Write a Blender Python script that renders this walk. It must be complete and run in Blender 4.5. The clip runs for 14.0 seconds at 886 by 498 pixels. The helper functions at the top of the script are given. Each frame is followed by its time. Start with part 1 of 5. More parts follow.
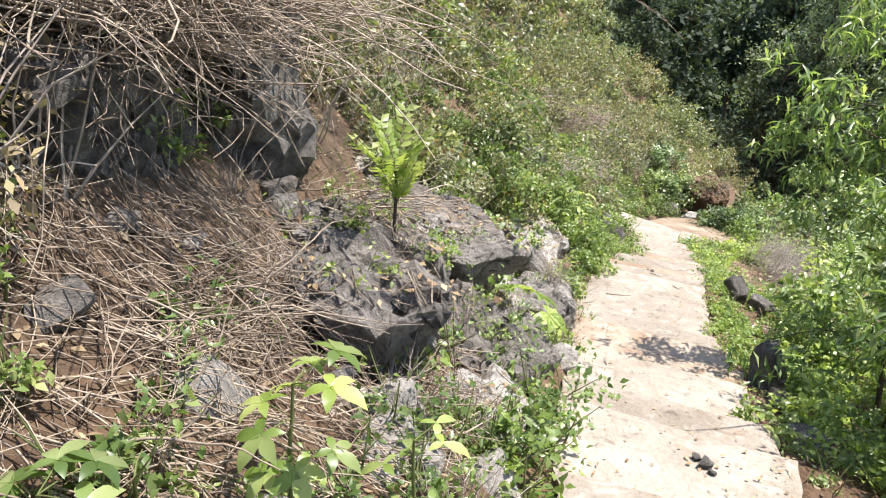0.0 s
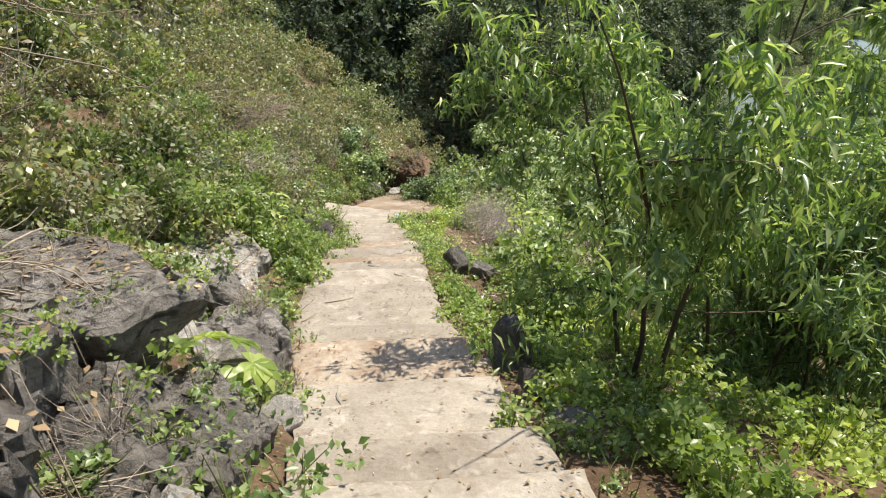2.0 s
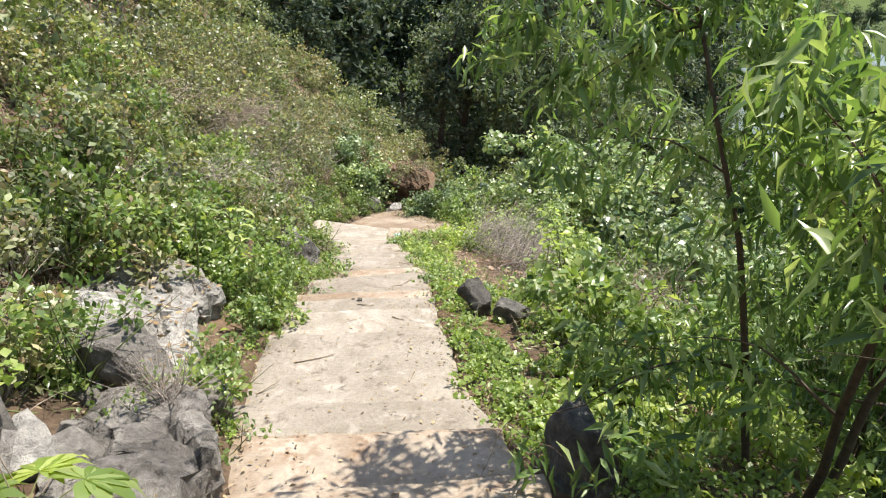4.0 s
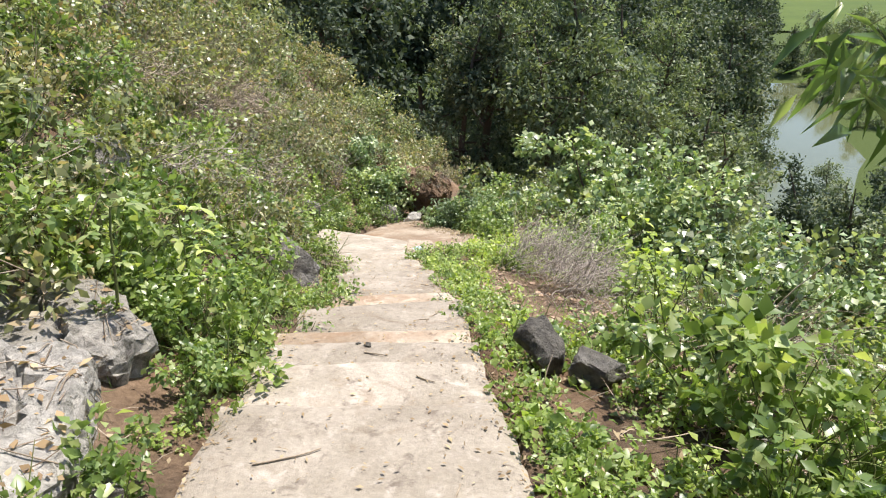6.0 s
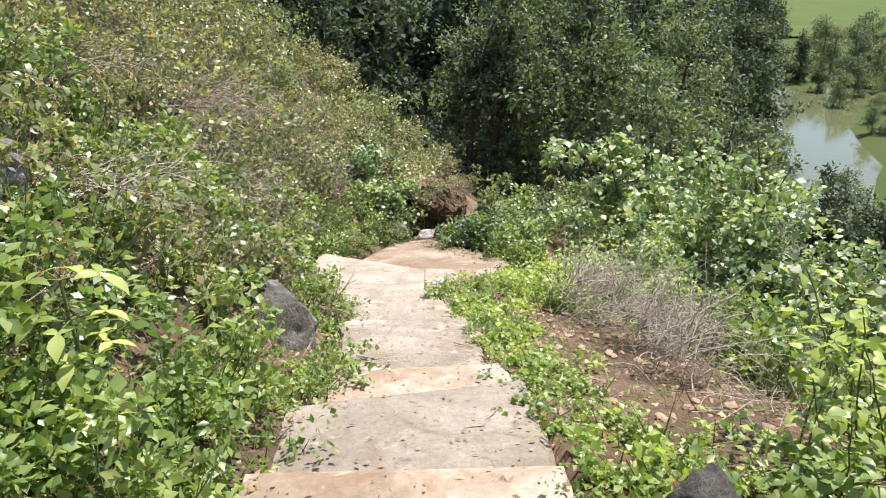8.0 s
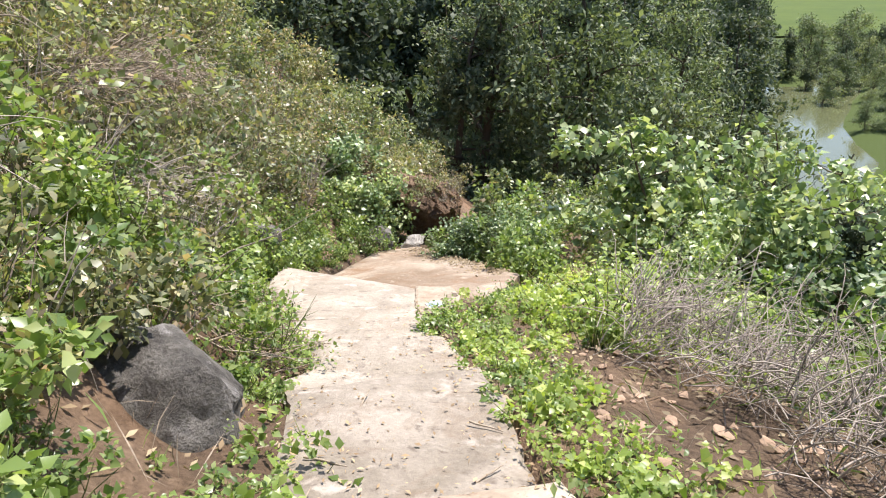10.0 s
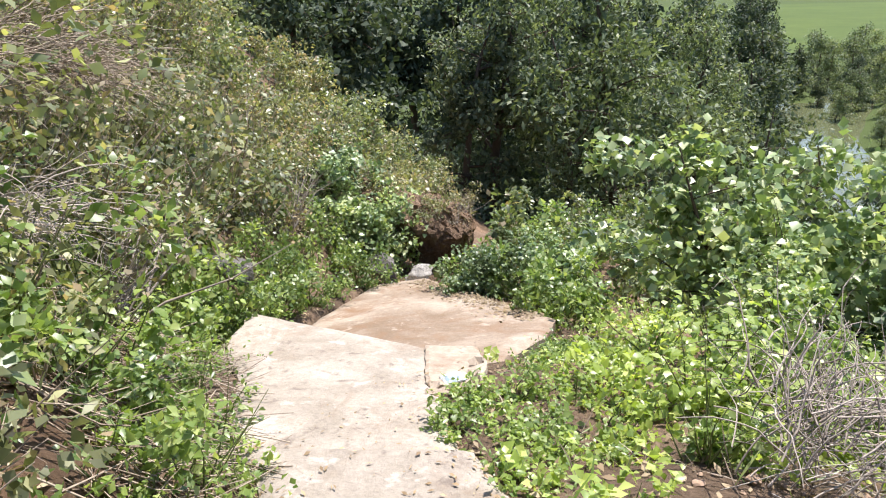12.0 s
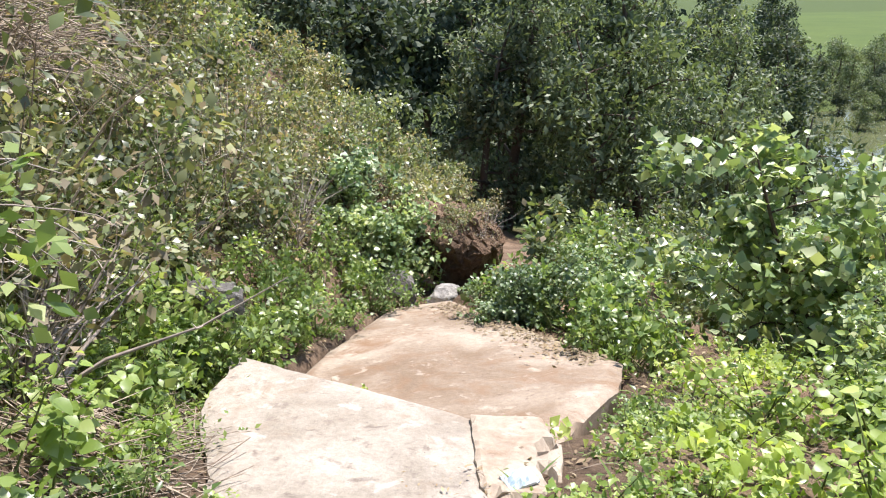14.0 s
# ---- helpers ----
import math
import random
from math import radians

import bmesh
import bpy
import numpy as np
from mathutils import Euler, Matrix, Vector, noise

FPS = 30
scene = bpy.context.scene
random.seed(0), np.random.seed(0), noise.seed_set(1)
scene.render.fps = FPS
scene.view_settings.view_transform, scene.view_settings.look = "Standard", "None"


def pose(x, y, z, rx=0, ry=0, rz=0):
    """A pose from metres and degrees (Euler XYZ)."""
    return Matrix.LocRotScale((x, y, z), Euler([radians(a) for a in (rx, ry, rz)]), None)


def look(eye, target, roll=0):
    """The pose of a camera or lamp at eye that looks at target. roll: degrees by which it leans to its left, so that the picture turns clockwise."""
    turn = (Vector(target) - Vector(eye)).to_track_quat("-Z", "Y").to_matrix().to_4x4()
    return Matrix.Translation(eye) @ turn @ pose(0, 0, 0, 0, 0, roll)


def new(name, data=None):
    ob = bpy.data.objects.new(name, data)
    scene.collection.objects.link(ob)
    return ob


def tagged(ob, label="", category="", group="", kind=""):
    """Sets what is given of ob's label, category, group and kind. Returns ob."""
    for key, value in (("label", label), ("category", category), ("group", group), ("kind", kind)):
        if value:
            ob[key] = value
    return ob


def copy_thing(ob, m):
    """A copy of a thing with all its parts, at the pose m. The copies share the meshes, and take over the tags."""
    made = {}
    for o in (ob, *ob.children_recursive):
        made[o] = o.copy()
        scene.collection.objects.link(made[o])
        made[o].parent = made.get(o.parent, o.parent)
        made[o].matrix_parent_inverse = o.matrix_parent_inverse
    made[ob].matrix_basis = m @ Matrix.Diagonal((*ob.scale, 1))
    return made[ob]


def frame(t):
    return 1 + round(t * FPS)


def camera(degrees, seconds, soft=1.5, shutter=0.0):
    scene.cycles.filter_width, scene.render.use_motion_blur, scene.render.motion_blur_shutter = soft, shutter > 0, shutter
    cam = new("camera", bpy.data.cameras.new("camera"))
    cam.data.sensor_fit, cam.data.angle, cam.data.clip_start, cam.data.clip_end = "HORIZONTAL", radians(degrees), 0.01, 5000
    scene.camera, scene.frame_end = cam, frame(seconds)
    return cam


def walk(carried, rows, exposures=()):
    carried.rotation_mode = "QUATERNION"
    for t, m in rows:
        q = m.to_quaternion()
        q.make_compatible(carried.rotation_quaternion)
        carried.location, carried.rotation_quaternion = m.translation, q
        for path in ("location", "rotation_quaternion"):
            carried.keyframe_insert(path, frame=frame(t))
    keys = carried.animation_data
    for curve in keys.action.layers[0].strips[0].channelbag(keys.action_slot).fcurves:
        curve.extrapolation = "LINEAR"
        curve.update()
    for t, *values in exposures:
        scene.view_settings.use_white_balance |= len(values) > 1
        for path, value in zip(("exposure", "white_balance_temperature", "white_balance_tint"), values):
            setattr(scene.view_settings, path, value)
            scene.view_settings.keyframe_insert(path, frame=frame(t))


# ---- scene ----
cam = camera(67.6, 14.0, soft=1.15)
PATH = [
    (0, (0.727, -0.186, 4.05), (-0.025, 1.445, 3.17), 1.3),
    (0.5, (0.798, -0.065, 4.064), (0.166, 1.619, 3.19), 0.8),
    (1, (0.731, 0.187, 3.931), (0.367, 1.942, 3.043), 0.8),
    (1.5, (0.719, 0.504, 3.827), (0.611, 2.293, 2.94), -0.2),
    (2, (0.673, 0.979, 3.656), (0.725, 2.769, 2.765), -0.7),
    (2.5, (0.657, 1.428, 3.542), (0.712, 3.222, 2.66), -0.7),
    (3, (0.632, 1.849, 3.366), (0.695, 3.65, 2.5), -0.6),
    (3.2, (0.647, 2.043, 3.276), (0.702, 3.848, 2.417), -0.9),
    (5.3, (0.512, 3.86, 2.412), (0.536, 5.68, 1.584), -0.6),
    (5.5, (0.487, 4.044, 2.328), (0.506, 5.874, 1.52), -0.5),
    (6, (0.455, 4.556, 2.164), (0.457, 6.385, 1.354), -0.5),
    (6.5, (0.375, 4.976, 2.084), (0.375, 6.81, 1.289), -0.4),
    (7, (0.279, 5.453, 1.944), (0.272, 7.287, 1.146), -0.4),
    (7.5, (0.22, 5.85, 1.873), (0.214, 7.69, 1.088), -0.6),
    (8, (0.157, 6.276, 1.733), (0.157, 8.114, 0.943), -0.7),
    (8.5, (0.135, 6.699, 1.675), (0.144, 8.543, 0.9), -0.6),
    (9, (0.084, 7.051, 1.676), (0.114, 8.895, 0.902), -0.8),
    (9.2, (0.077, 7.248, 1.563), (0.113, 9.089, 0.784), -0.8),
    (11.3, (0.051, 9.363, 0.626), (0.087, 11.22, -0.117), -1.4),
    (11.5, (0.046, 9.478, 0.631), (0.078, 11.34, -0.097), -1.5),
    (12, (0.0, 9.785, 0.526), (0.03, 11.648, -0.199), -1.3),
    (12.5, (-0.021, 10.098, 0.373), (-0.003, 11.961, -0.354), -1.4),
    (13, (-0.068, 10.431, 0.263), (-0.056, 12.293, -0.468), -1.2),
    (13.5, (-0.116, 10.796, 0.202), (-0.105, 12.658, -0.528), -1.0),
    (14, (-0.207, 11.04, 0.196), (-0.205, 12.911, -0.511), -1.0),
]
walk(cam, [(t, look(eye, target, roll)) for t, eye, target, roll in PATH], exposures=((0, 1.0, 6350, 14), (0.9, 0.65, 6600, 10), (1.5, 0.5, 6750, 10), (2.2, 0.58, 6750, 10), (3.0, 0.75, 6600, 10), (5.5, 0.77, 6450, 12), (9.0, 0.84, 6400, 15), (14, 0.92, 6150, 16)))

# ---- world, sun, exposure ----
world = bpy.data.worlds.new("sky_world")
scene.world = world
world.use_nodes = True
wn = world.node_tree.nodes
sky = wn.new("ShaderNodeTexSky")
sky.sky_type = "NISHITA"
sky.sun_disc = False
SUN_TO = Vector((0.50, 0.42, 1.45)).normalized()
sky.sun_elevation = math.asin(SUN_TO.z)
sky.sun_rotation = math.atan2(SUN_TO.x, SUN_TO.y)
wn["Background"].inputs["Strength"].default_value = 0.12
world.node_tree.links.new(sky.outputs["Color"], wn["Background"].inputs["Color"])
sun = new("sun", bpy.data.lights.new("sun", "SUN"))
sun.data.energy, sun.data.angle, sun.data.color = 4.8, radians(0.53), (1.0, 0.95, 0.86)
sun.rotation_mode = "QUATERNION"
sun.rotation_quaternion = (-SUN_TO).to_track_quat("-Z", "Y")
sun.location = (6, 6, 40)


# ---- materials ----
def material(name):
    m = bpy.data.materials.new(name)
    m.use_nodes = True
    return m, m.node_tree.nodes, m.node_tree.links, m.node_tree.nodes["Principled BSDF"]


def ramp(nodes, stops):
    r = nodes.new("ShaderNodeValToRGB")
    while len(r.color_ramp.elements) < len(stops):
        r.color_ramp.elements.new(0.5)
    for e, (p, c) in zip(r.color_ramp.elements, stops):
        e.position, e.color = p, (*c, 1)
    return r


def noise_node(nodes, links, scale, detail=6, rough=0.6, warp=0.0):
    co = nodes.new("ShaderNodeTexCoord")
    n = nodes.new("ShaderNodeTexNoise")
    n.inputs["Scale"].default_value, n.inputs["Detail"].default_value = scale, detail
    n.inputs["Roughness"].default_value, n.inputs["Distortion"].default_value = rough, warp
    links.new(co.outputs["Object"], n.inputs["Vector"])
    return n


def mixed(nodes, links, fac, a, b, blend="MIX"):
    x = nodes.new("ShaderNodeMix")
    x.data_type, x.blend_type = "RGBA", blend
    for socket, value in ((x.inputs[0], fac), (x.inputs[6], a), (x.inputs[7], b)):
        if isinstance(value, (int, float)):
            socket.default_value = value
        elif isinstance(value, tuple):
            socket.default_value = (*value, 1)
        else:
            links.new(value, socket)
    return x.outputs[2]


def bumped(nodes, links, bsdf, height, strength, distance):
    b = nodes.new("ShaderNodeBump")
    b.inputs["Strength"].default_value, b.inputs["Distance"].default_value = strength, distance
    links.new(height, b.inputs["Height"])
    links.new(b.outputs["Normal"], bsdf.inputs["Normal"])


def surface(name, large, small, stain=None, scales=(0.8, 14.0, 3.0), rough=0.9, bump=0.5, depth=0.02, stain_range=(0.55, 0.68), vary=(0.76, 1.1), flecks=None):
    """Mineral or earthy surface: two colours over large patches, two over the grain, and stains with an outline of their own."""
    m, n, l, b = material(name)
    big = noise_node(n, l, scales[0], 5, 0.62, 0.6)
    fine = noise_node(n, l, scales[1], 9, 0.72)
    r1 = ramp(n, [(0.34, large[0]), (0.66, large[1])])
    r2 = ramp(n, [(0.3, small[0]), (0.7, small[1])])
    l.new(big.outputs["Fac"], r1.inputs[0])
    l.new(fine.outputs["Fac"], r2.inputs[0])
    colour = mixed(n, l, 1.0, r1.outputs[0], r2.outputs[0], "MULTIPLY")
    if stain:
        s = noise_node(n, l, scales[2], 8, 0.7, 1.2)
        rs = ramp(n, [(stain_range[0], (0, 0, 0)), (stain_range[1], (1, 1, 1))])
        l.new(s.outputs["Fac"], rs.inputs[0])
        colour = mixed(n, l, rs.outputs[0], colour, stain)
    for fleck, scale, lo, hi in flecks or ():
        s = noise_node(n, l, scale, 6, 0.65, 0.4)
        rs = ramp(n, [(lo, (0, 0, 0)), (hi, (1, 1, 1))])
        l.new(s.outputs["Fac"], rs.inputs[0])
        colour = mixed(n, l, rs.outputs[0], colour, fleck)
    info = n.new("ShaderNodeObjectInfo")
    ro = ramp(n, [(0.0, (vary[0], vary[0] * 0.985, vary[0] * 0.965)), (1.0, (vary[1],) * 3)])
    l.new(info.outputs["Random"], ro.inputs[0])
    colour = mixed(n, l, 1.0, colour, ro.outputs[0], "MULTIPLY")
    l.new(colour, b.inputs["Base Color"])
    b.inputs["Roughness"].default_value = rough
    b.inputs["Specular IOR Level"].default_value = 0.25
    bumped(n, l, b, fine.outputs["Fac"], bump, depth)
    return m


def leaf_material(name, dark, mid, pale, rough=0.45, glow=0.35, dry=None, dry_share=0.0, spec=0.4):
    """Leaves: every leaf its own shade, the palest also painting sun glints, light passing through the blade, a waxy
    gloss.
    """
    m, n, l, b = material(name)
    geo = n.new("ShaderNodeNewGeometry")
    stops = [(0.0, dark), (0.55, mid), (1.0 - dry_share if dry_share else 1.0, pale)]
    if dry_share:
        stops.append((1.0 - dry_share * 0.6, dry))
    r = ramp(n, stops)
    l.new(geo.outputs["Random Per Island"], r.inputs[0])
    patch = noise_node(n, l, 1.3, 2)
    rp = ramp(n, [(0.3, (0.72, 0.74, 0.7)), (0.7, (1.15, 1.12, 1.0))])
    l.new(patch.outputs["Fac"], rp.inputs[0])
    c = mixed(n, l, 1.0, r.outputs[0], rp.outputs[0], "MULTIPLY")
    info = n.new("ShaderNodeObjectInfo")
    ro = ramp(n, [(0.0, (0.62, 0.66, 0.62)), (0.5, (0.98, 1.0, 0.98)), (1.0, (1.3, 1.22, 1.08))])
    l.new(info.outputs["Random"], ro.inputs[0])
    c = mixed(n, l, 1.0, c, ro.outputs[0], "MULTIPLY")
    l.new(c, b.inputs["Base Color"])
    b.inputs["Roughness"].default_value = rough
    b.inputs["Specular IOR Level"].default_value = spec
    t = n.new("ShaderNodeBsdfTranslucent")
    warm = mixed(n, l, 1.0, c, (1.35, 1.4, 0.65), "MULTIPLY")
    l.new(warm, t.inputs["Color"])
    x = n.new("ShaderNodeMixShader")
    x.inputs[0].default_value = glow
    l.new(b.outputs[0], x.inputs[1])
    l.new(t.outputs[0], x.inputs[2])
    l.new(x.outputs[0], n["Material Output"].inputs["Surface"])
    return m


def stem_material(name, a, b2, rough=0.8):
    m, n, l, b = material(name)
    geo = n.new("ShaderNodeNewGeometry")
    r = ramp(n, [(0.0, a), (1.0, b2)])
    l.new(geo.outputs["Random Per Island"], r.inputs[0])
    g = noise_node(n, l, 40, 4)
    rg = ramp(n, [(0.3, (0.6, 0.6, 0.6)), (0.7, (1.1, 1.1, 1.1))])
    l.new(g.outputs["Fac"], rg.inputs[0])
    l.new(mixed(n, l, 1.0, r.outputs[0], rg.outputs[0], "MULTIPLY"), b.inputs["Base Color"])
    b.inputs["Roughness"].default_value = rough
    b.inputs["Specular IOR Level"].default_value = 0.2
    return m


CONCRETE = surface("worn_concrete", ((0.31, 0.272, 0.222), (0.47, 0.42, 0.36)), ((0.72, 0.70, 0.68), (1.05, 1.04, 1.0)),
                   stain=(0.25, 0.19, 0.135), scales=(1.7, 34, 2.3), bump=0.7, depth=0.015, stain_range=(0.54, 0.74), vary=(0.78, 1.06),
                   flecks=(((0.52, 0.465, 0.40), 5.5, 0.57, 0.72), ((0.19, 0.155, 0.125), 9.0, 0.57, 0.70), ((0.12, 0.095, 0.07), 60.0, 0.66, 0.72)))
CONCRETE_BROWN = surface("silted_concrete", ((0.25, 0.185, 0.13), (0.47, 0.405, 0.33)), ((0.72, 0.70, 0.68), (1.05, 1.04, 1.0)),
                         stain=(0.24, 0.15, 0.09), scales=(1.0, 26, 2.2), bump=0.45, depth=0.015, stain_range=(0.48, 0.7), vary=(0.92, 1.08),
                         flecks=(((0.46, 0.39, 0.31), 4.5, 0.56, 0.68), ((0.17, 0.12, 0.085), 9.0, 0.62, 0.71), ((0.11, 0.08, 0.06), 60.0, 0.66, 0.72)))
LIMESTONE = surface("weathered_limestone", ((0.20, 0.185, 0.168), (0.50, 0.47, 0.43)), ((0.40, 0.39, 0.38), (1.2, 1.17, 1.13)),
                    stain=(0.07, 0.066, 0.066), scales=(2.8, 15, 4.2), bump=1.0, depth=0.07, stain_range=(0.56, 0.63))
LIMESTONE_PALE = surface("pale_limestone", ((0.42, 0.395, 0.36), (0.66, 0.63, 0.58)), ((0.4, 0.4, 0.4), (1.12, 1.1, 1.07)),
                         stain=(0.17, 0.165, 0.14), scales=(2.4, 14, 4.2), bump=1.0, depth=0.05, stain_range=(0.56, 0.64))
# darker limestone; on the two crags the dark colour stands in for shade
DARK_SHADED_STONE = surface("dark_shaded_limestone", ((0.11, 0.10, 0.09), (0.30, 0.285, 0.26)), ((0.4, 0.4, 0.4), (1.25, 1.23, 1.2)),
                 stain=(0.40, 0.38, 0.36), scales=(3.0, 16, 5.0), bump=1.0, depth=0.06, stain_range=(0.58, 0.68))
FIELD = surface("rice_field_green", ((0.07, 0.115, 0.01), (0.10, 0.145, 0.016)), ((0.8, 0.8, 0.8), (1.1, 1.1, 1.1)), scales=(0.03, 0.5, 1))


def ground_material():
    """Brown earth and litter on the slopes, darkened for the shade under scrub, reddish soil, green on the valley
    floor.
    """
    m, n, l, b = material("hillside_earth")
    big, fine, red = noise_node(n, l, 0.9, 6, 0.65, 0.5), noise_node(n, l, 22, 9, 0.75), noise_node(n, l, 0.35, 3)
    r1 = ramp(n, [(0.3, (0.09, 0.068, 0.05)), (0.52, (0.20, 0.145, 0.10)), (0.7, (0.31, 0.235, 0.17))])
    r2 = ramp(n, [(0.3, (0.45, 0.42, 0.4)), (0.7, (1.2, 1.15, 1.1))])
    r3 = ramp(n, [(0.45, (1, 1, 1)), (0.6, (1.06, 0.97, 0.90))])
    for node, r in ((big, r1), (fine, r2), (red, r3)):
        l.new(node.outputs["Fac"], r.inputs[0])
    c = mixed(n, l, 1.0, mixed(n, l, 1.0, r1.outputs[0], r2.outputs[0], "MULTIPLY"), r3.outputs[0], "MULTIPLY")
    co, sep = n.new("ShaderNodeTexCoord"), n.new("ShaderNodeSeparateXYZ")
    l.new(co.outputs["Object"], sep.inputs[0])
    low = n.new("ShaderNodeMapRange")
    low.inputs["From Min"].default_value, low.inputs["From Max"].default_value = -7.0, -11.0
    l.new(sep.outputs["Z"], low.inputs["Value"])
    l.new(mixed(n, l, low.outputs[0], c, (0.065, 0.09, 0.025)), b.inputs["Base Color"])
    b.inputs["Roughness"].default_value = 0.95
    b.inputs["Specular IOR Level"].default_value = 0.15
    bumped(n, l, b, fine.outputs["Fac"], 0.9, 0.04)
    return m


EARTH = ground_material()
# pale stops of the scrub and broad leaves also paint whitish sun glints
LEAF_SCRUB = leaf_material("scrub_leaf", (0.10, 0.13, 0.06), (0.225, 0.265, 0.125), (0.46, 0.50, 0.29), 0.36, 0.36, (0.40, 0.31, 0.21), 0.10, spec=0.6)
LEAF_OLIVE = leaf_material("olive_leaf", (0.12, 0.13, 0.075), (0.25, 0.265, 0.145), (0.47, 0.475, 0.30), 0.4, 0.33, (0.42, 0.33, 0.24), 0.2, spec=0.5)
LEAF_BROWN = leaf_material("withered_leaf", (0.17, 0.14, 0.10), (0.27, 0.22, 0.15), (0.37, 0.35, 0.21), 0.6, 0.25, (0.40, 0.31, 0.22), 0.3)
LEAF_FRESH = leaf_material("fresh_leaf", (0.12, 0.19, 0.055), (0.215, 0.31, 0.105), (0.41, 0.47, 0.225), 0.36, 0.42, spec=0.6)
LEAF_LIME = leaf_material("lime_leaf", (0.20, 0.29, 0.065), (0.31, 0.41, 0.11), (0.46, 0.53, 0.22), 0.38, 0.44, spec=0.6)
LEAF_LANCE = leaf_material("lance_leaf", (0.085, 0.155, 0.06), (0.185, 0.285, 0.11), (0.42, 0.50, 0.28), 0.32, 0.42, spec=0.65)
LEAF_BROAD = leaf_material("broad_leaf", (0.125, 0.20, 0.09), (0.255, 0.35, 0.18), (0.55, 0.61, 0.44), 0.38, 0.28, spec=0.55)
LEAF_FOREST = leaf_material("forest_leaf", (0.05, 0.078, 0.052), (0.085, 0.115, 0.08), (0.18, 0.21, 0.15), 0.6, 0.25, spec=0.2)
LEAF_WOOD = leaf_material("woodland_leaf", (0.11, 0.15, 0.085), (0.19, 0.235, 0.135), (0.33, 0.37, 0.24), 0.5, 0.3, spec=0.3)
LEAF_DEAD = leaf_material("dead_leaf", (0.20, 0.14, 0.095), (0.33, 0.24, 0.16), (0.48, 0.38, 0.27), 0.8, 0.15)
STRAW = stem_material("dry_straw", (0.17, 0.125, 0.09), (0.47, 0.385, 0.29))
TWIG = stem_material("dry_twig", (0.20, 0.15, 0.105), (0.54, 0.45, 0.345))
GREY_TWIG = stem_material("grey_twig", (0.27, 0.225, 0.185), (0.54, 0.47, 0.40))
BARK = stem_material("brown_bark", (0.07, 0.05, 0.035), (0.15, 0.11, 0.08))
GREEN_STEM = stem_material("green_stem", (0.10, 0.13, 0.04), (0.20, 0.22, 0.08), 0.6)
SPLIT_STONE = surface("split_stone_chips", ((0.40, 0.27, 0.18), (0.52, 0.38, 0.27)), ((0.6, 0.6, 0.6), (1.1, 1.1, 1.1)))

# ---- terrain numbers ----
LY = [-8, 2.1, 2.6, 3.15, 3.6, 4.6, 5.0, 5.6, 6.05, 6.6, 8.3, 9.1, 9.5, 10.0, 10.9, 11.25, 11.48, 11.62, 11.95, 12.4, 12.8, 13.4, 14.1, 15.2, 16.5, 18.5, 20, 22, 25, 28, 40]
LX = [0.3, 0.3, 0.15, 0.02, -0.04, -0.2, -0.3, -0.42, -0.55, -0.6, -0.58, -0.6, -0.52, -0.5, -0.6, -0.78, -0.9, -0.72, -0.7, -0.92, -1.08, -1.2, -1.5, -1.65, -1.3, -0.85, -0.4, 0.2, 0.9, 1.6, 4.0]
RY = [-8, 2.6, 3.2, 3.8, 4.66, 5.1, 6.0, 7.2, 7.7, 8.3, 8.7, 9.5, 10.0, 11.0, 11.5, 12.2, 12.7, 13.4, 14.0, 14.6, 15.4, 17, 18.5, 22, 40]
RX = [1.34, 1.34, 1.33, 1.23, 1.12, 1.08, 0.86, 0.7, 0.66, 0.62, 0.64, 0.6, 0.47, 0.42, 0.32, 0.14, 0.04, -0.05, 0.5, 0.9, 1.15, 0.6, 0.1, 2.2, 7.0]
PY = [-30, -3, -0.3, 3.1, 5.03, 6.05, 8.1, 9.0, 9.9, 10.75, 11.5, 13.6, 14.6, 15.4, 17.6, 18.5, 52, 2000]
PZ = [11, 3.4, 2.5, 1.46, 0.72, 0.42, 0.0, -0.3, -0.62, -0.9, -1.16, -1.72, -2.2, -2.46, -3.05, -3.3, -13.4, -13.6]
WATER_Z = -14.0


def lattice(ix, iy, seed):
    h = (ix.astype(np.int64) * 374761393 + iy.astype(np.int64) * 668265263 + seed * 982451653) & 0x7FFFFFFF
    h = ((h ^ (h >> 13)) * 1274126177) & 0x7FFFFFFF
    return ((h ^ (h >> 16)) & 0xFFFF) / 65535.0


def rough2(x, y, scale, octaves=4, seed=1):
    """Smooth uneven relief from -1 to 1."""
    x, y = np.asarray(x, float) / scale, np.asarray(y, float) / scale
    total, amp, norm = np.zeros(np.broadcast(x, y).shape), 1.0, 0.0
    for o in range(octaves):
        ix, iy = np.floor(x), np.floor(y)
        fx, fy = x - ix, y - iy
        fx, fy = fx * fx * (3 - 2 * fx), fy * fy * (3 - 2 * fy)
        a, b = lattice(ix, iy, seed + o), lattice(ix + 1, iy, seed + o)
        c, d = lattice(ix, iy + 1, seed + o), lattice(ix + 1, iy + 1, seed + o)
        total += amp * (a + (b - a) * fx + (c + (d - c) * fx - a - (b - a) * fx) * fy)
        norm += amp
        x, y, amp = x * 2.03, y * 2.03, amp * 0.5
    return 2 * total / norm - 1


def smooth(x, a, b):
    t = np.clip((np.asarray(x, float) - a) / (b - a), 0, 1)
    return t * t * (3 - 2 * t)


def river_x(y):
    return 39.4 + 0.55 * (y - 77) + 0.25 * np.maximum(0, y - 95) ** 2


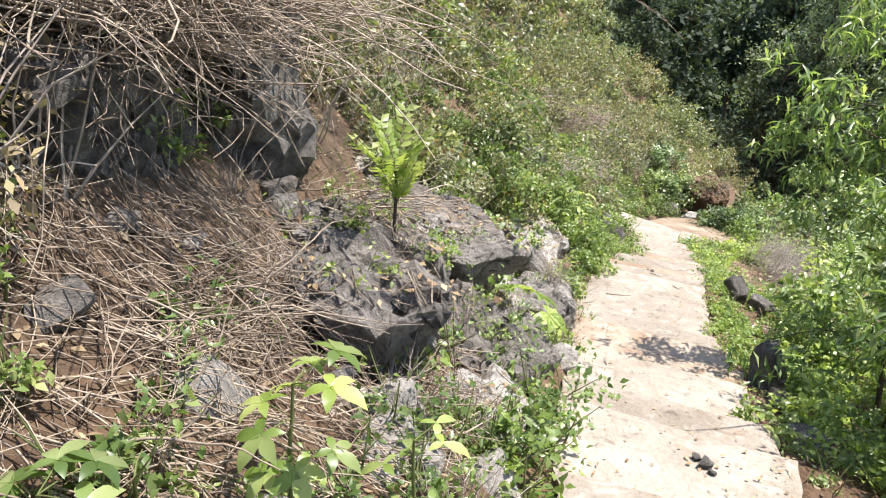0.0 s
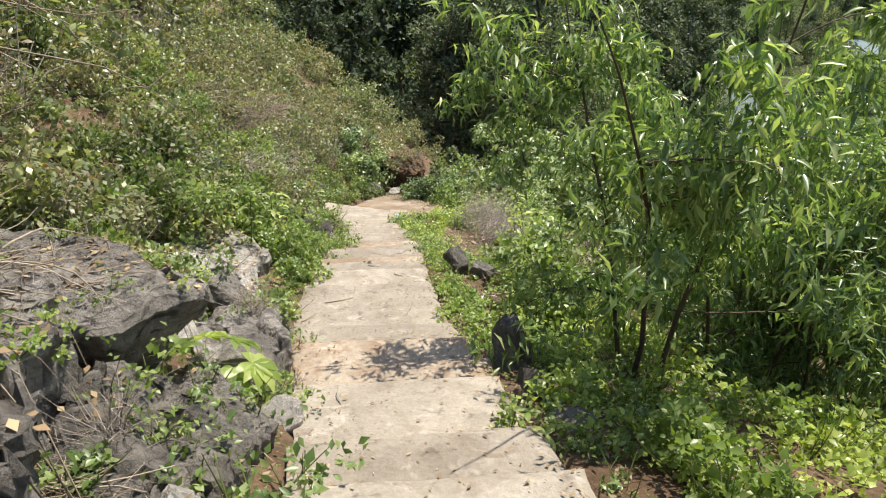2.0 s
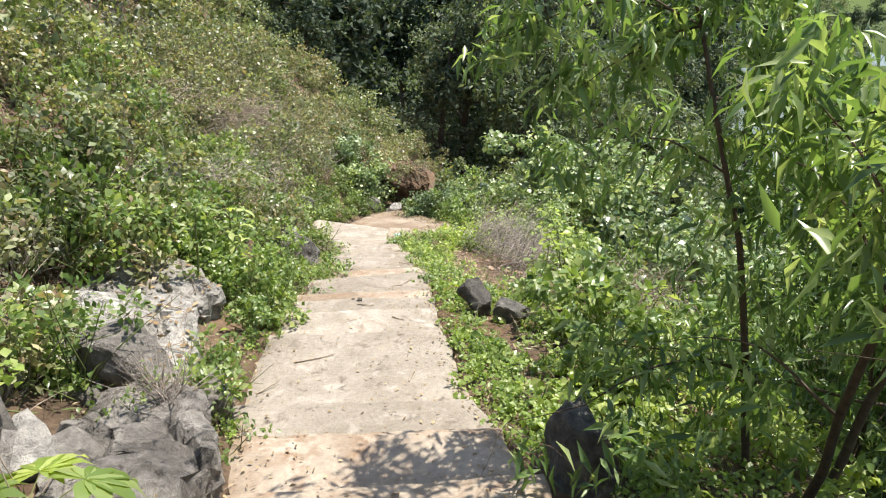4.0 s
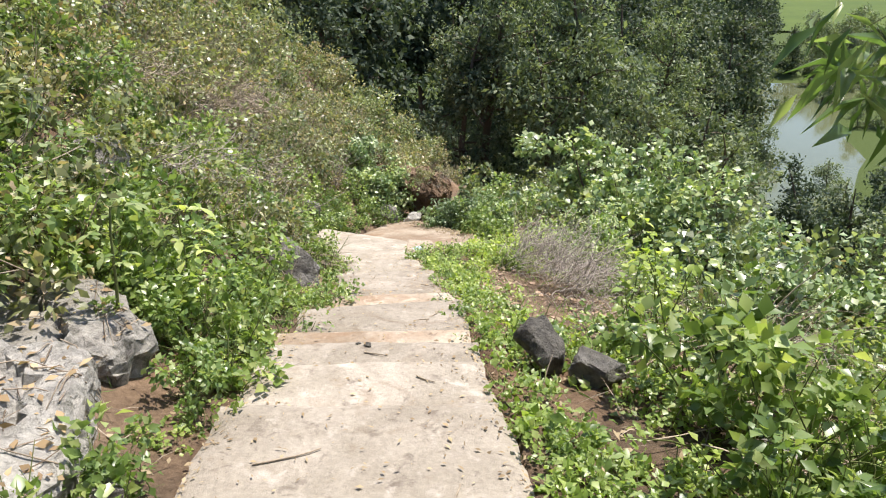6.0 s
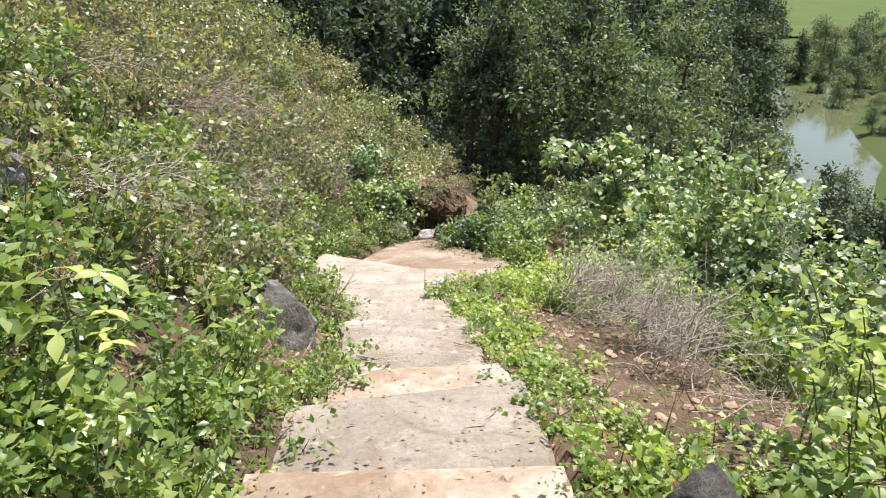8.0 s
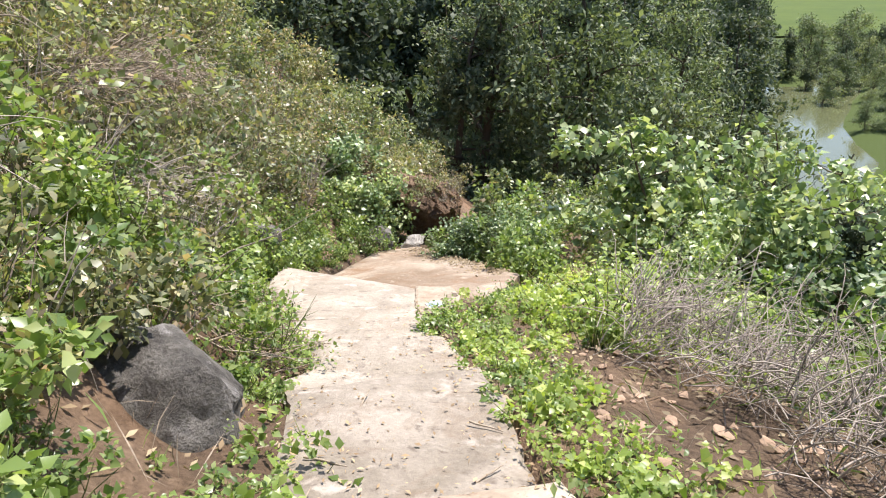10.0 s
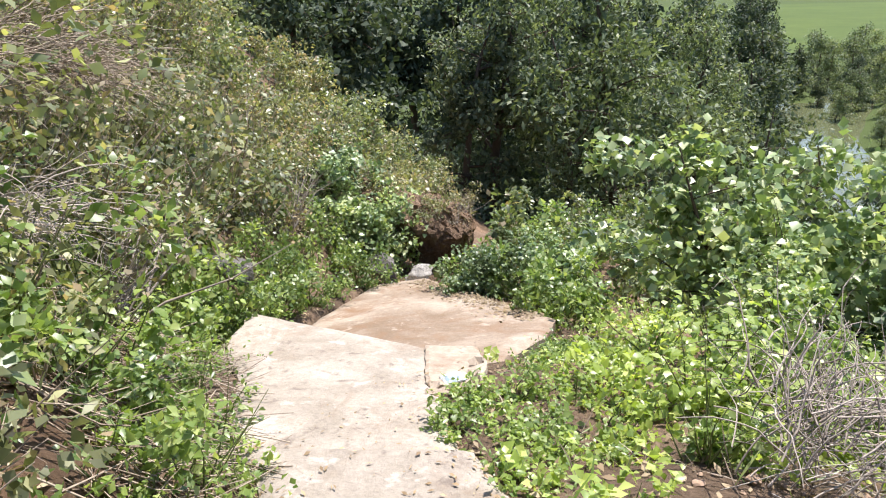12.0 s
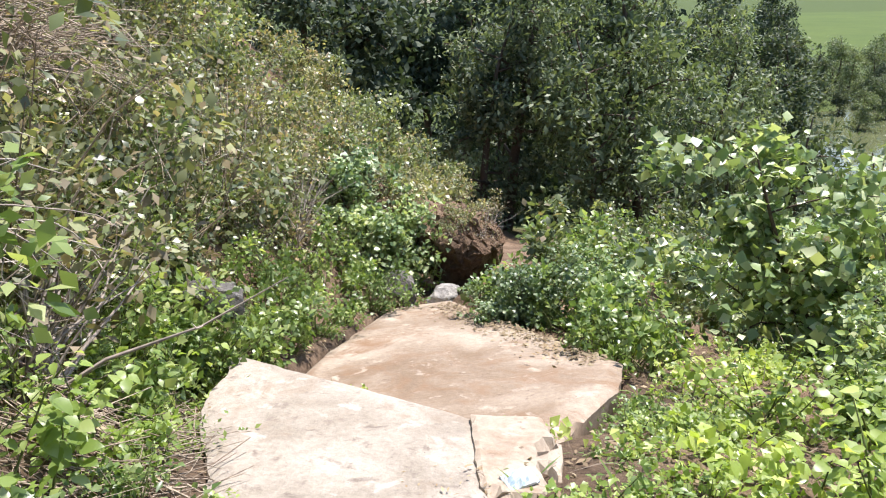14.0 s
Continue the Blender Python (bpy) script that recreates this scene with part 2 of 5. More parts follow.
def ground(x, y):
    x, y = np.asarray(x, float), np.asarray(y, float)
    p = np.interp(y, PY, PZ)
    left, right = np.interp(y, LY, LX) - x, x - np.interp(y, RY, RX)
    dl, dr = np.maximum(left, 0), np.maximum(right, 0)
    fade = 1 - smooth(y, 26, 44)
    steep = np.interp(y, [5.5, 10, 14, 18, 24], [0.70, 0.75, 0.95, 1.05, 0.9])
    rise = 0.25 * np.minimum(dl, 0.4) + steep * np.clip(dl - 0.4, 0, 12) + 0.25 * np.maximum(dl - 12.4, 0)
    shelf = 0.25 * np.minimum(dl, 0.4) + 0.46 * np.clip(dl - 0.4, 0, 1.2) + 0.95 * np.clip(dl - 1.6, 0, 10)
    near = 1 - smooth(y, 7.0, 8.8)
    rise = (rise + (shelf - rise) * near) * fade
    fall = 0.10 * np.minimum(dr, 1.6) + 0.46 * np.maximum(dr - 1.6, 0)
    beside = np.maximum(left, right)
    wild = smooth(beside, 0.0, 0.8)
    z = p - 0.09 + rise - fall + wild * (0.10 * rough2(x, y, 0.9) + 0.04 * rough2(x, y, 0.25, 3, 4) + 0.30 * rough2(x, y, 4.0, 3, 7) * smooth(dl + dr, 0.6, 3))
    z = z - 0.38 * (1 - smooth(beside, -0.10, 0.02)) * (y < 19)
    floor_z = -13.3 + 0.25 * rough2(x, y, 12, 3, 5)
    z = np.where(x > -20, np.maximum(z, floor_z), z)
    bed = smooth(np.abs(x - river_x(y)), 7.2, 4.4) * smooth(y, 30, 45) * (1 - smooth(y, 115, 130))
    return z - 1.6 * bed


# ---- mesh helpers ----
def mesh_tris(name, verts, tris):
    me = bpy.data.meshes.new(name)
    verts, tris = np.asarray(verts, np.float32), np.asarray(tris, np.int32)
    me.vertices.add(len(verts))
    me.vertices.foreach_set("co", verts.ravel())
    me.loops.add(tris.size)
    me.loops.foreach_set("vertex_index", tris.ravel())
    me.polygons.add(len(tris))
    me.polygons.foreach_set("loop_start", np.arange(0, tris.size, 3, dtype=np.int32))
    me.update(calc_edges=True)
    return me


def put_mesh(name, verts, tris, mat, parent=None, label="", shade=True):
    me = mesh_tris(name, verts, tris)
    me.materials.append(mat)
    if shade:
        me.polygons.foreach_set("use_smooth", np.ones(len(me.polygons), bool))
    ob = new(name, me)
    ob.parent = parent
    return tagged(ob, label)


def part(name, bm, mat, parent=None, label=""):
    me = bpy.data.meshes.new(name)
    bm.to_mesh(me)
    bm.free()
    me.materials.append(mat)
    ob = new(name, me)
    ob.parent = parent
    return tagged(ob, label)


LEAF5 = np.array([(0, 0, 0), (-0.5, 0.42, 0.10), (0, 0.5, 0), (0.5, 0.42, 0.10), (0, 1, -0.12)])
TRI5 = np.array([(0, 2, 1), (0, 3, 2), (1, 2, 4), (2, 3, 4)])
LEAF4 = np.array([(0, 0, 0), (-0.5, 0.5, 0.06), (0.5, 0.5, 0.06), (0, 1, -0.05)])
TRI4 = np.array([(0, 2, 1), (1, 2, 3)])
LEAF9 = np.array([(0, 0, 0), (-0.42, 0.16, 0.05), (0.42, 0.16, 0.05), (-0.5, 0.42, 0.09), (0, 0.42, 0.0), (0.5, 0.42, 0.09), (-0.3, 0.74, 0.02), (0.3, 0.74, 0.02), (0, 1.0, -0.14)])
TRI9 = np.array([(0, 4, 1), (0, 2, 4), (1, 4, 3), (2, 5, 4), (3, 4, 6), (4, 5, 7), (4, 7, 6), (6, 7, 8)])


def leaves(at, along, up, length, width, shape=5):
    """Leaf blades from points, the way each points, the way its face looks, and its size."""
    base, tri = {4: (LEAF4, TRI4), 5: (LEAF5, TRI5), 9: (LEAF9, TRI9)}[shape]
    along = along / np.linalg.norm(along, axis=1, keepdims=True)
    side = np.cross(along, up)
    side /= np.linalg.norm(side, axis=1, keepdims=True) + 1e-9
    face = np.cross(side, along)
    v = (base[None, :, 0, None] * side[:, None] * width[:, None, None] + base[None, :, 1, None] * along[:, None] * length[:, None, None]
         + base[None, :, 2, None] * face[:, None] * length[:, None, None] + at[:, None])
    f = tri[None] + (np.arange(len(at)) * len(base))[:, None, None]
    return v.reshape(-1, 3), f.reshape(-1, 3)


def tubes(paths, radii, sides=4):
    """Tapered stems along lists of points."""
    vs, fs, start = [], [], 0
    ang = np.arange(sides) * 2 * np.pi / sides
    for pts, (r0, r1) in zip(paths, radii):
        pts = np.asarray(pts, float)
        k = len(pts)
        d = np.gradient(pts, axis=0)
        d /= np.linalg.norm(d, axis=1, keepdims=True) + 1e-9
        ref = np.where(np.abs(d[:, 2:3]) > 0.9, np.array([[1.0, 0, 0]]), np.array([[0, 0, 1.0]]))
        a = np.cross(d, ref)
        a /= np.linalg.norm(a, axis=1, keepdims=True) + 1e-9
        b = np.cross(d, a)
        r = np.linspace(r0, r1, k)[:, None, None]
        ring = pts[:, None] + r * (np.cos(ang)[None, :, None] * a[:, None] + np.sin(ang)[None, :, None] * b[:, None])
        vs.append(ring.reshape(-1, 3))
        i, j = np.meshgrid(np.arange(k - 1), np.arange(sides), indexing="ij")
        q = start + i * sides + j
        q2 = start + i * sides + (j + 1) % sides
        fs.append(np.stack([q, q2, q2 + sides], -1).reshape(-1, 3))
        fs.append(np.stack([q, q2 + sides, q + sides], -1).reshape(-1, 3))
        start += k * sides
    return np.concatenate(vs), np.concatenate(fs)


def joined(pieces):
    vs, fs, n = [], [], 0
    for v, f in pieces:
        vs.append(v)
        fs.append(f + n)
        n += len(v)
    return np.concatenate(vs), np.concatenate(fs)


def bend(rng, start, way, length, points=6, droop=0.0, wander=0.15):
    """A wandering stem."""
    p, d = np.array(start, float), np.array(way, float) / np.linalg.norm(way)
    out, step = [p.copy()], length / (points - 1)
    for _ in range(points - 1):
        d = d + rng.normal(0, wander, 3) + np.array([0, 0, -droop])
        d /= np.linalg.norm(d)
        p = p + d * step
        out.append(p.copy())
    return np.array(out)


# ---- ground, river, field ----
def graded(lo, hi, a, b, fine, grow=1.16):
    xs, s = list(np.arange(a, b + 1e-6, fine)), fine
    left, right = a, b
    while left > lo:
        s *= grow
        left -= s
        xs.insert(0, left)
    s = fine
    while right < hi:
        s *= grow
        right += s
        xs.append(right)
    return np.array(xs)


def sheet(name, xs, ys, height, mat):
    gx, gy = np.meshgrid(xs, ys)
    v = np.stack([gx, gy, height(gx, gy)], -1).reshape(-1, 3)
    i, j = np.meshgrid(np.arange(len(ys) - 1), np.arange(len(xs) - 1), indexing="ij")
    q, w = i * len(xs) + j, len(xs)
    f = np.concatenate([np.stack([q, q + 1, q + w + 1], -1).reshape(-1, 3), np.stack([q, q + w + 1, q + w], -1).reshape(-1, 3)])
    return put_mesh(name, v, f, mat)


tagged(sheet("ground", graded(-500, 900, -7, 7, 0.11), graded(-200, 2500, -3, 22, 0.11), ground, EARTH),
       "brown earthy hillside falling to a green valley", "ground", kind="structure")


def water_material():
    m, n, l, b = material("muddy_river_water")
    b.inputs["Base Color"].default_value = (0.11, 0.12, 0.06, 1)
    b.inputs["Roughness"].default_value = 0.08
    b.inputs["IOR"].default_value = 1.33
    b.inputs["Specular IOR Level"].default_value = 0.6
    w = noise_node(n, l, 1.2, 3)
    bumped(n, l, b, w.outputs["Fac"], 0.08, 0.1)
    return m


tagged(sheet("water", np.linspace(-10, 130, 30), np.linspace(35, 135, 30), lambda x, y: x * 0 + WATER_Z, water_material()),
       "still olive-brown river reflecting the bright sky", "river", kind="structure")
tagged(sheet("ground_field", np.linspace(20, 420, 60), np.linspace(150, 500, 60), lambda x, y: -12.85 + 0.1 * rough2(x, y, 9), FIELD),
       "bright green flat paddy field beyond the river", "field", kind="structure")

# ---- stepped concrete footpath ----
NOSE = [(-7.2, -7.2), (-5.9, -5.9), (-4.6, -4.6), (-3.4, -3.4), (-2.3, -2.3), (-1.3, -1.3), (-0.4, -0.4), (0.5, 0.5), (1.35, 1.4), (2.25, 2.4), (3.13, 3.23), (3.6, 3.78),
        (4.6, 4.68), (5.0, 5.1), (5.62, 5.6), (6.05, 6.0), (7.2, 7.24), (7.72, 7.75), (8.07, 8.05), (8.32, 8.34), (9.12, 9.56), (9.72, 10.0),
        (11.1, 11.5), (12.3, 12.2), (15.1, 13.95)]
pavement = tagged(new("pavement"), "stepped footpath of worn sandy concrete", "footpath", kind="structure")


def step_slab(k, rng):
    (l0, r0), (l1, r1) = NOSE[k], NOSE[k + 1]
    span = max(l1 - l0, r1 - r0)
    nu, nv = 22, max(6, int(span / 0.06))
    u, v = np.meshgrid(np.linspace(0, 1, nu), np.linspace(0, 1, nv))
    back, front = l0 + (r0 - l0) * u - 0.04, l1 + (r1 - l1) * u
    front = front + 0.018 * rough2(u * 3 + k * 7.1, u * 0 + k, 0.4) + 0.02 * rough2(u * 1.4 + k * 3.3, u * 0 + k + 9, 0.8, 2)
    y = back + (front - back) * v
    wl, wr = np.interp(y, LY, LX), np.interp(y, RY, RX)
    if k == len(NOSE) - 2:
        wr = np.where(y > 13.0, np.minimum(wr, -0.02), wr)
    jag = 0.06 * rough2(y, u * 0 + k, 0.3) * (np.abs(u - 0.5) * 2) ** 6
    x = wl - 0.03 + (wr - wl + 0.06) * u + jag
    nose = np.interp(front, PY, PZ)
    drop = np.interp(back + 0.04, PY, PZ) - nose
    z = nose + (1 - v) * np.maximum(drop - 0.14, 0.03) + 0.010 * rough2(x, y, 0.5, 4, 3) + 0.004 * rough2(x, y, 0.08, 2, 8)
    if k == len(NOSE) - 2:
        end = -1.69 - 0.251 * (x[-1:] + 0.06) - 0.547 * (y[-1:] - 13.67)
        z = -1.46 + (end + 1.46) * v + 0.012 * rough2(x, y, 0.5, 4, 3)
    edge = np.minimum(np.minimum(u, 1 - u) * 1.1, (1 - v) * span)
    z = z - 0.025 * np.exp(-(edge / 0.022) ** 1.5) - 0.02 * smooth(edge, 0.16, 0.0) * np.maximum(0, rough2(x, y, 0.2, 3, 6))
    top = np.stack([x, y, z], -1).reshape(-1, 3)
    i, j = np.meshgrid(np.arange(nv - 1), np.arange(nu - 1), indexing="ij")
    q = i * nu + j
    f = [np.stack([q, q + 1, q + nu + 1], -1).reshape(-1, 3), np.stack([q, q + nu + 1, q + nu], -1).reshape(-1, 3)]
    rim = np.concatenate([np.arange(nu), np.arange(1, nv) * nu + nu - 1, (nv - 1) * nu + np.arange(nu - 2, -1, -1), np.arange(nv - 2, 0, -1) * nu])
    low = top[rim].copy()
    low[:, 2] -= 0.34
    a, b = rim, np.roll(rim, -1)
    la = len(top) + np.arange(len(rim))
    lb = np.roll(la, -1)
    f += [np.stack([a, la, lb], -1), np.stack([a, lb, b], -1)]
    mat = CONCRETE_BROWN if k in (12, 13, 18, 20) else CONCRETE
    name = "landing" if span > 1.2 else "step"
    ob = put_mesh(name, np.concatenate([top, low]), np.concatenate(f), mat, pavement)
    ob.data.set_sharp_from_angle(angle=radians(50))


rng = np.random.default_rng(3)
for k in range(len(NOSE) - 1):
    step_slab(k, rng)


def lower_landing():
    """The tilted slab where the path bends, cut to its outline."""
    outline = [(-1.45, 15.0), (-1.3, 16.4), (-0.88, 18.25), (-0.5, 18.42), (-0.12, 18.5), (0.3, 17.5), (1.17, 15.5), (0.98, 14.9), (0.62, 14.4), (0.25, 13.75), (-0.15, 13.7), (-0.7, 14.4)]
    bm = bmesh.new()
    vs = [bm.verts.new((x, y, 0)) for x, y in outline]
    bm.faces.new(vs)
    bmesh.ops.triangulate(bm, faces=bm.faces[:])
    for _ in range(4):
        bmesh.ops.subdivide_edges(bm, edges=[e for e in bm.edges if e.calc_length() > 0.12], cuts=1, use_grid_fill=True)
        bmesh.ops.triangulate(bm, faces=[f for f in bm.faces if len(f.verts) > 3])
    for v in bm.verts:
        x, y = v.co.x, v.co.y
        rim = 0.035 if v.is_boundary else 0.0
        n = float(rough2(np.array([x]), np.array([y]), 0.7, 4, 3)[0])
        if v.is_boundary:
            v.co.x += 0.02 * float(rough2(np.array([x]), np.array([y]), 0.15, 3, 12)[0])
        v.co.z = 1.54 + 0.063 * x - 0.261 * y + 0.018 * n - rim
    edges = [e for e in bm.edges if e.is_boundary]
    ret = bmesh.ops.extrude_edge_only(bm, edges=edges)
    for g in ret["geom"]:
        if isinstance(g, bmesh.types.BMVert):
            g.co.z -= 0.4
    ob = part("landing", bm, CONCRETE_BROWN, pavement, "tilted rust-stained concrete landing at the bend")
    ob.data.polygons.foreach_set("use_smooth", np.ones(len(ob.data.polygons), bool))
    ob.data.set_sharp_from_angle(angle=radians(50))


lower_landing()


# ---- rocks ----
from mathutils.bvhtree import BVHTree


def rock(seed, place, size, turn=(0, 0, 0), mat=LIMESTONE, label="grey weathered limestone boulder", cuts=9, layers=0.0, name="boulder", detail=4, group=""):
    r = np.random.default_rng(seed)
    bm = bmesh.new()
    bmesh.ops.create_icosphere(bm, subdivisions=detail, radius=1)
    co = np.array([v.co for v in bm.verts])
    co = co * np.minimum(1.0 / np.max(np.abs(co), axis=1, keepdims=True) * 0.86, 1.25)
    for _ in range(cuts):
        n = r.normal(0, 1, 3)
        n /= np.linalg.norm(n)
        d = co @ n - r.uniform(0.45, 0.82)
        co -= np.maximum(d, 0)[:, None] * n * 0.94
    if layers:
        co[:, :2] *= 1 + layers * np.sign(np.sin(co[:, 2:3] * 9 + r.uniform(0, 6))) * 0.5
    out = []
    for p in co:
        q = Vector(p * 1.7) + Vector((seed * 3.1, 0, 0))
        k = 0.11 * noise.fractal(q, 1.0, 2.0, 5) - 0.06 * abs(noise.noise(q * 2.3)) + 0.025 * noise.noise(q * 9)
        out.append(p * (1 + k))
    for v, p in zip(bm.verts, out):
        v.co = Vector(p) * 0.5
        v.co = Vector((v.co.x * size[0], v.co.y * size[1], v.co.z * size[2]))
    ob = part(name, bm, mat)
    ob.data.polygons.foreach_set("use_smooth", np.ones(len(ob.data.polygons), bool))
    ob.data.set_sharp_from_angle(angle=radians(20))
    ob.matrix_basis = pose(*place, *turn)
    return tagged(ob, label, "rock", group)


SLABS = []


def slab_rock(seed, outline, top, thick, mat, label, under=0.2, tilt=(0.0, 0.0), rough=0.05):
    """A block or ledge of bedrock from the outline of its top, narrowing below by the undercut."""
    bm = bmesh.new()
    cx, cy = sum(p[0] for p in outline) / len(outline), sum(p[1] for p in outline) / len(outline)
    fine = []
    for k, (x, y) in enumerate(outline):
        x2, y2 = outline[(k + 1) % len(outline)]
        n = max(1, int(math.hypot(x2 - x, y2 - y) / 0.16))
        fine += [(x + (x2 - x) * i / n, y + (y2 - y) * i / n) for i in range(n)]
    rows = []
    for k, f in enumerate((0.30, 0.62, 0.86, 0.97, 1.0, 1.0 - under * 0.18, 1.0 - under * 0.55, 1.0 - under)):
        z = (0, 0, 0, -0.012, -0.06, -0.35 * thick, -0.7 * thick, -thick)[k]
        row = []
        for x, y in fine:
            px, py = cx + (x - cx) * f, cy + (y - cy) * f
            row.append(bm.verts.new((px, py, z + top + tilt[0] * (px - cx) + tilt[1] * (py - cy))))
        rows.append(row)
    for a, b in zip(rows, rows[1:]):
        for i in range(len(fine)):
            j = (i + 1) % len(fine)
            bm.faces.new((a[i], b[i], b[j], a[j]))
    bm.faces.new(list(reversed(rows[0])))
    bm.faces.new(rows[-1])
    bmesh.ops.triangulate(bm, faces=bm.faces[:])
    bmesh.ops.recalc_face_normals(bm, faces=bm.faces[:])
    for limit in (0.09, 0.07):
        bmesh.ops.subdivide_edges(bm, edges=[e for e in bm.edges if e.calc_length() > limit], cuts=1, use_grid_fill=True)
        bmesh.ops.triangulate(bm, faces=[f for f in bm.faces if len(f.verts) > 3])
    for v in bm.verts:
        q = v.co * 2.6 + Vector((seed * 2.7, 0, 0))
        d = noise.noise_vector(q) * rough + noise.noise_vector(q * 2.7) * rough * 0.6 + noise.noise_vector(q * 7.5) * rough * 0.45 + noise.noise_vector(q * 15) * rough * 0.2
        crack = abs(noise.noise(Vector((v.co.x * 2.2 + seed, v.co.y * 2.2, v.co.z * 3))))
        v.co += d + Vector((0, 0, -0.09 * max(0.0, 1 - crack / 0.08)))
    ob = part("boulder", bm, mat)
    ob.data.polygons.foreach_set("use_smooth", np.ones(len(ob.data.polygons), bool))
    ob.data.set_sharp_from_angle(angle=radians(15))
    SLABS.append(ob)
    return tagged(ob, label, "rock")


slab_rock(41, [(-0.54, 4.27), (-0.72, 4.06), (-0.95, 3.8), (-1.5, 3.85), (-2.2, 4.1), (-3.0, 4.5), (-3.1, 5.2), (-2.0, 5.05), (-1.2, 4.85), (-0.9, 4.55)], 1.87, 0.75, LIMESTONE,
          "large grey limestone ledge with a dark overhanging tip", 0.6, (-0.03, -0.02), 0.05)
slab_rock(42, [(-2.0, 7.5), (-1.6, 8.0), (-1.0, 7.5), (-1.1, 7.22), (-1.45, 7.05), (-1.95, 7.1)], 0.55, 0.6, LIMESTONE_PALE, "pale flat limestone slab under weeds", 0.25, (-0.24, 0.0))
slab_rock(43, [(-1.95, 6.95), (-1.1, 7.05), (-0.86, 6.4), (-0.95, 6.0), (-1.7, 6.05)], 0.66, 0.7, LIMESTONE_PALE, "pale layered limestone block", 0.15, (-0.2, 0.0))
slab_rock(44, [(-0.40, 4.65), (-0.36, 5.1), (-0.58, 5.6), (-1.0, 5.5), (-1.0, 4.9), (-0.8, 4.35), (-0.5, 4.25)], 0.98, 0.7, LIMESTONE, "broken grey bedrock at the step ends", 0.1, (-0.25, -0.12), 0.07)
slab_rock(45, [(-0.18, 1.75), (-0.42, 2.05), (-0.75, 1.75), (-0.9, 1.4), (-0.45, 1.22), (-0.2, 1.4)], 2.12, 0.7, LIMESTONE_PALE, "pale flat-faced limestone boulder behind a seedling", 0.05, (-0.25, 0.1))
slab_rock(46, [(-0.40, 2.3), (-0.58, 2.02), (-0.95, 1.98), (-1.3, 2.3), (-1.1, 2.85), (-0.6, 2.75)], 2.45, 0.5, LIMESTONE, "craggy limestone block with a shaded undercut", 0.55, (-0.05, 0.05), 0.09)
slab_rock(47, [(-0.22, 3.1), (-0.18, 3.7), (-0.5, 3.95), (-0.95, 3.6), (-0.8, 2.9), (-0.45, 2.75)], 1.62, 0.7, LIMESTONE, "grey bedrock sloping to the steps", 0.1, (-0.45, -0.15), 0.08)
slab_rock(48, [(-1.0, 3.0), (-0.9, 3.5), (-1.3, 3.9), (-2.0, 3.6), (-1.9, 2.9), (-1.4, 2.7)], 2.2, 0.7, LIMESTONE, "cracked grey limestone outcrop", 0.25, (-0.15, -0.1), 0.13)
# two crags whose dark colour paints the shade below the dead branches
slab_rock(49, [(-1.95, 2.7), (-1.85, 3.3), (-2.6, 3.7), (-3.3, 3.3), (-3.0, 2.6)], 3.66, 1.6, DARK_SHADED_STONE, "limestone crag coloured dark for the shade of dry branches", 0.22, (-0.1, 0), 0.16)
slab_rock(50, [(-1.85, 1.45), (-1.8, 2.0), (-2.1, 2.45), (-2.8, 2.6), (-3.3, 2.2), (-2.9, 1.3)], 3.55, 1.6, DARK_SHADED_STONE, "limestone crag on the bank, shade put into its colour", 0.18, (-0.1, 0), 0.16)
slab_rock(51, [(0.02, 2.3), (-0.05, 2.85), (-0.35, 2.95), (-0.5, 2.5), (-0.2, 2.1)], 1.72, 0.45, LIMESTONE_PALE, "pale stone at the path edge", 0.1, (-0.3, -0.2), 0.06)
slab_rock(52, [(-1.1, 20.0), (-0.3, 19.65), (0.3, 19.6), (0.65, 19.95), (0.75, 20.6), (0.0, 21.2), (-1.2, 21.0)], -2.85, 0.8, EARTH, "brown earth bank overhanging a dark hollow", 0.45, (-0.3, 0.1), 0.12).name = "earth_bank"
slab_rock(53, [(-0.07, 13.08), (0.26, 13.12), (0.34, 13.6), (0.3, 13.98), (-0.08, 14.0)], -1.76, 0.5, CONCRETE_BROWN, "broken block of stained concrete at the slab edge", 0.05, (-0.05, -0.2), 0.015)
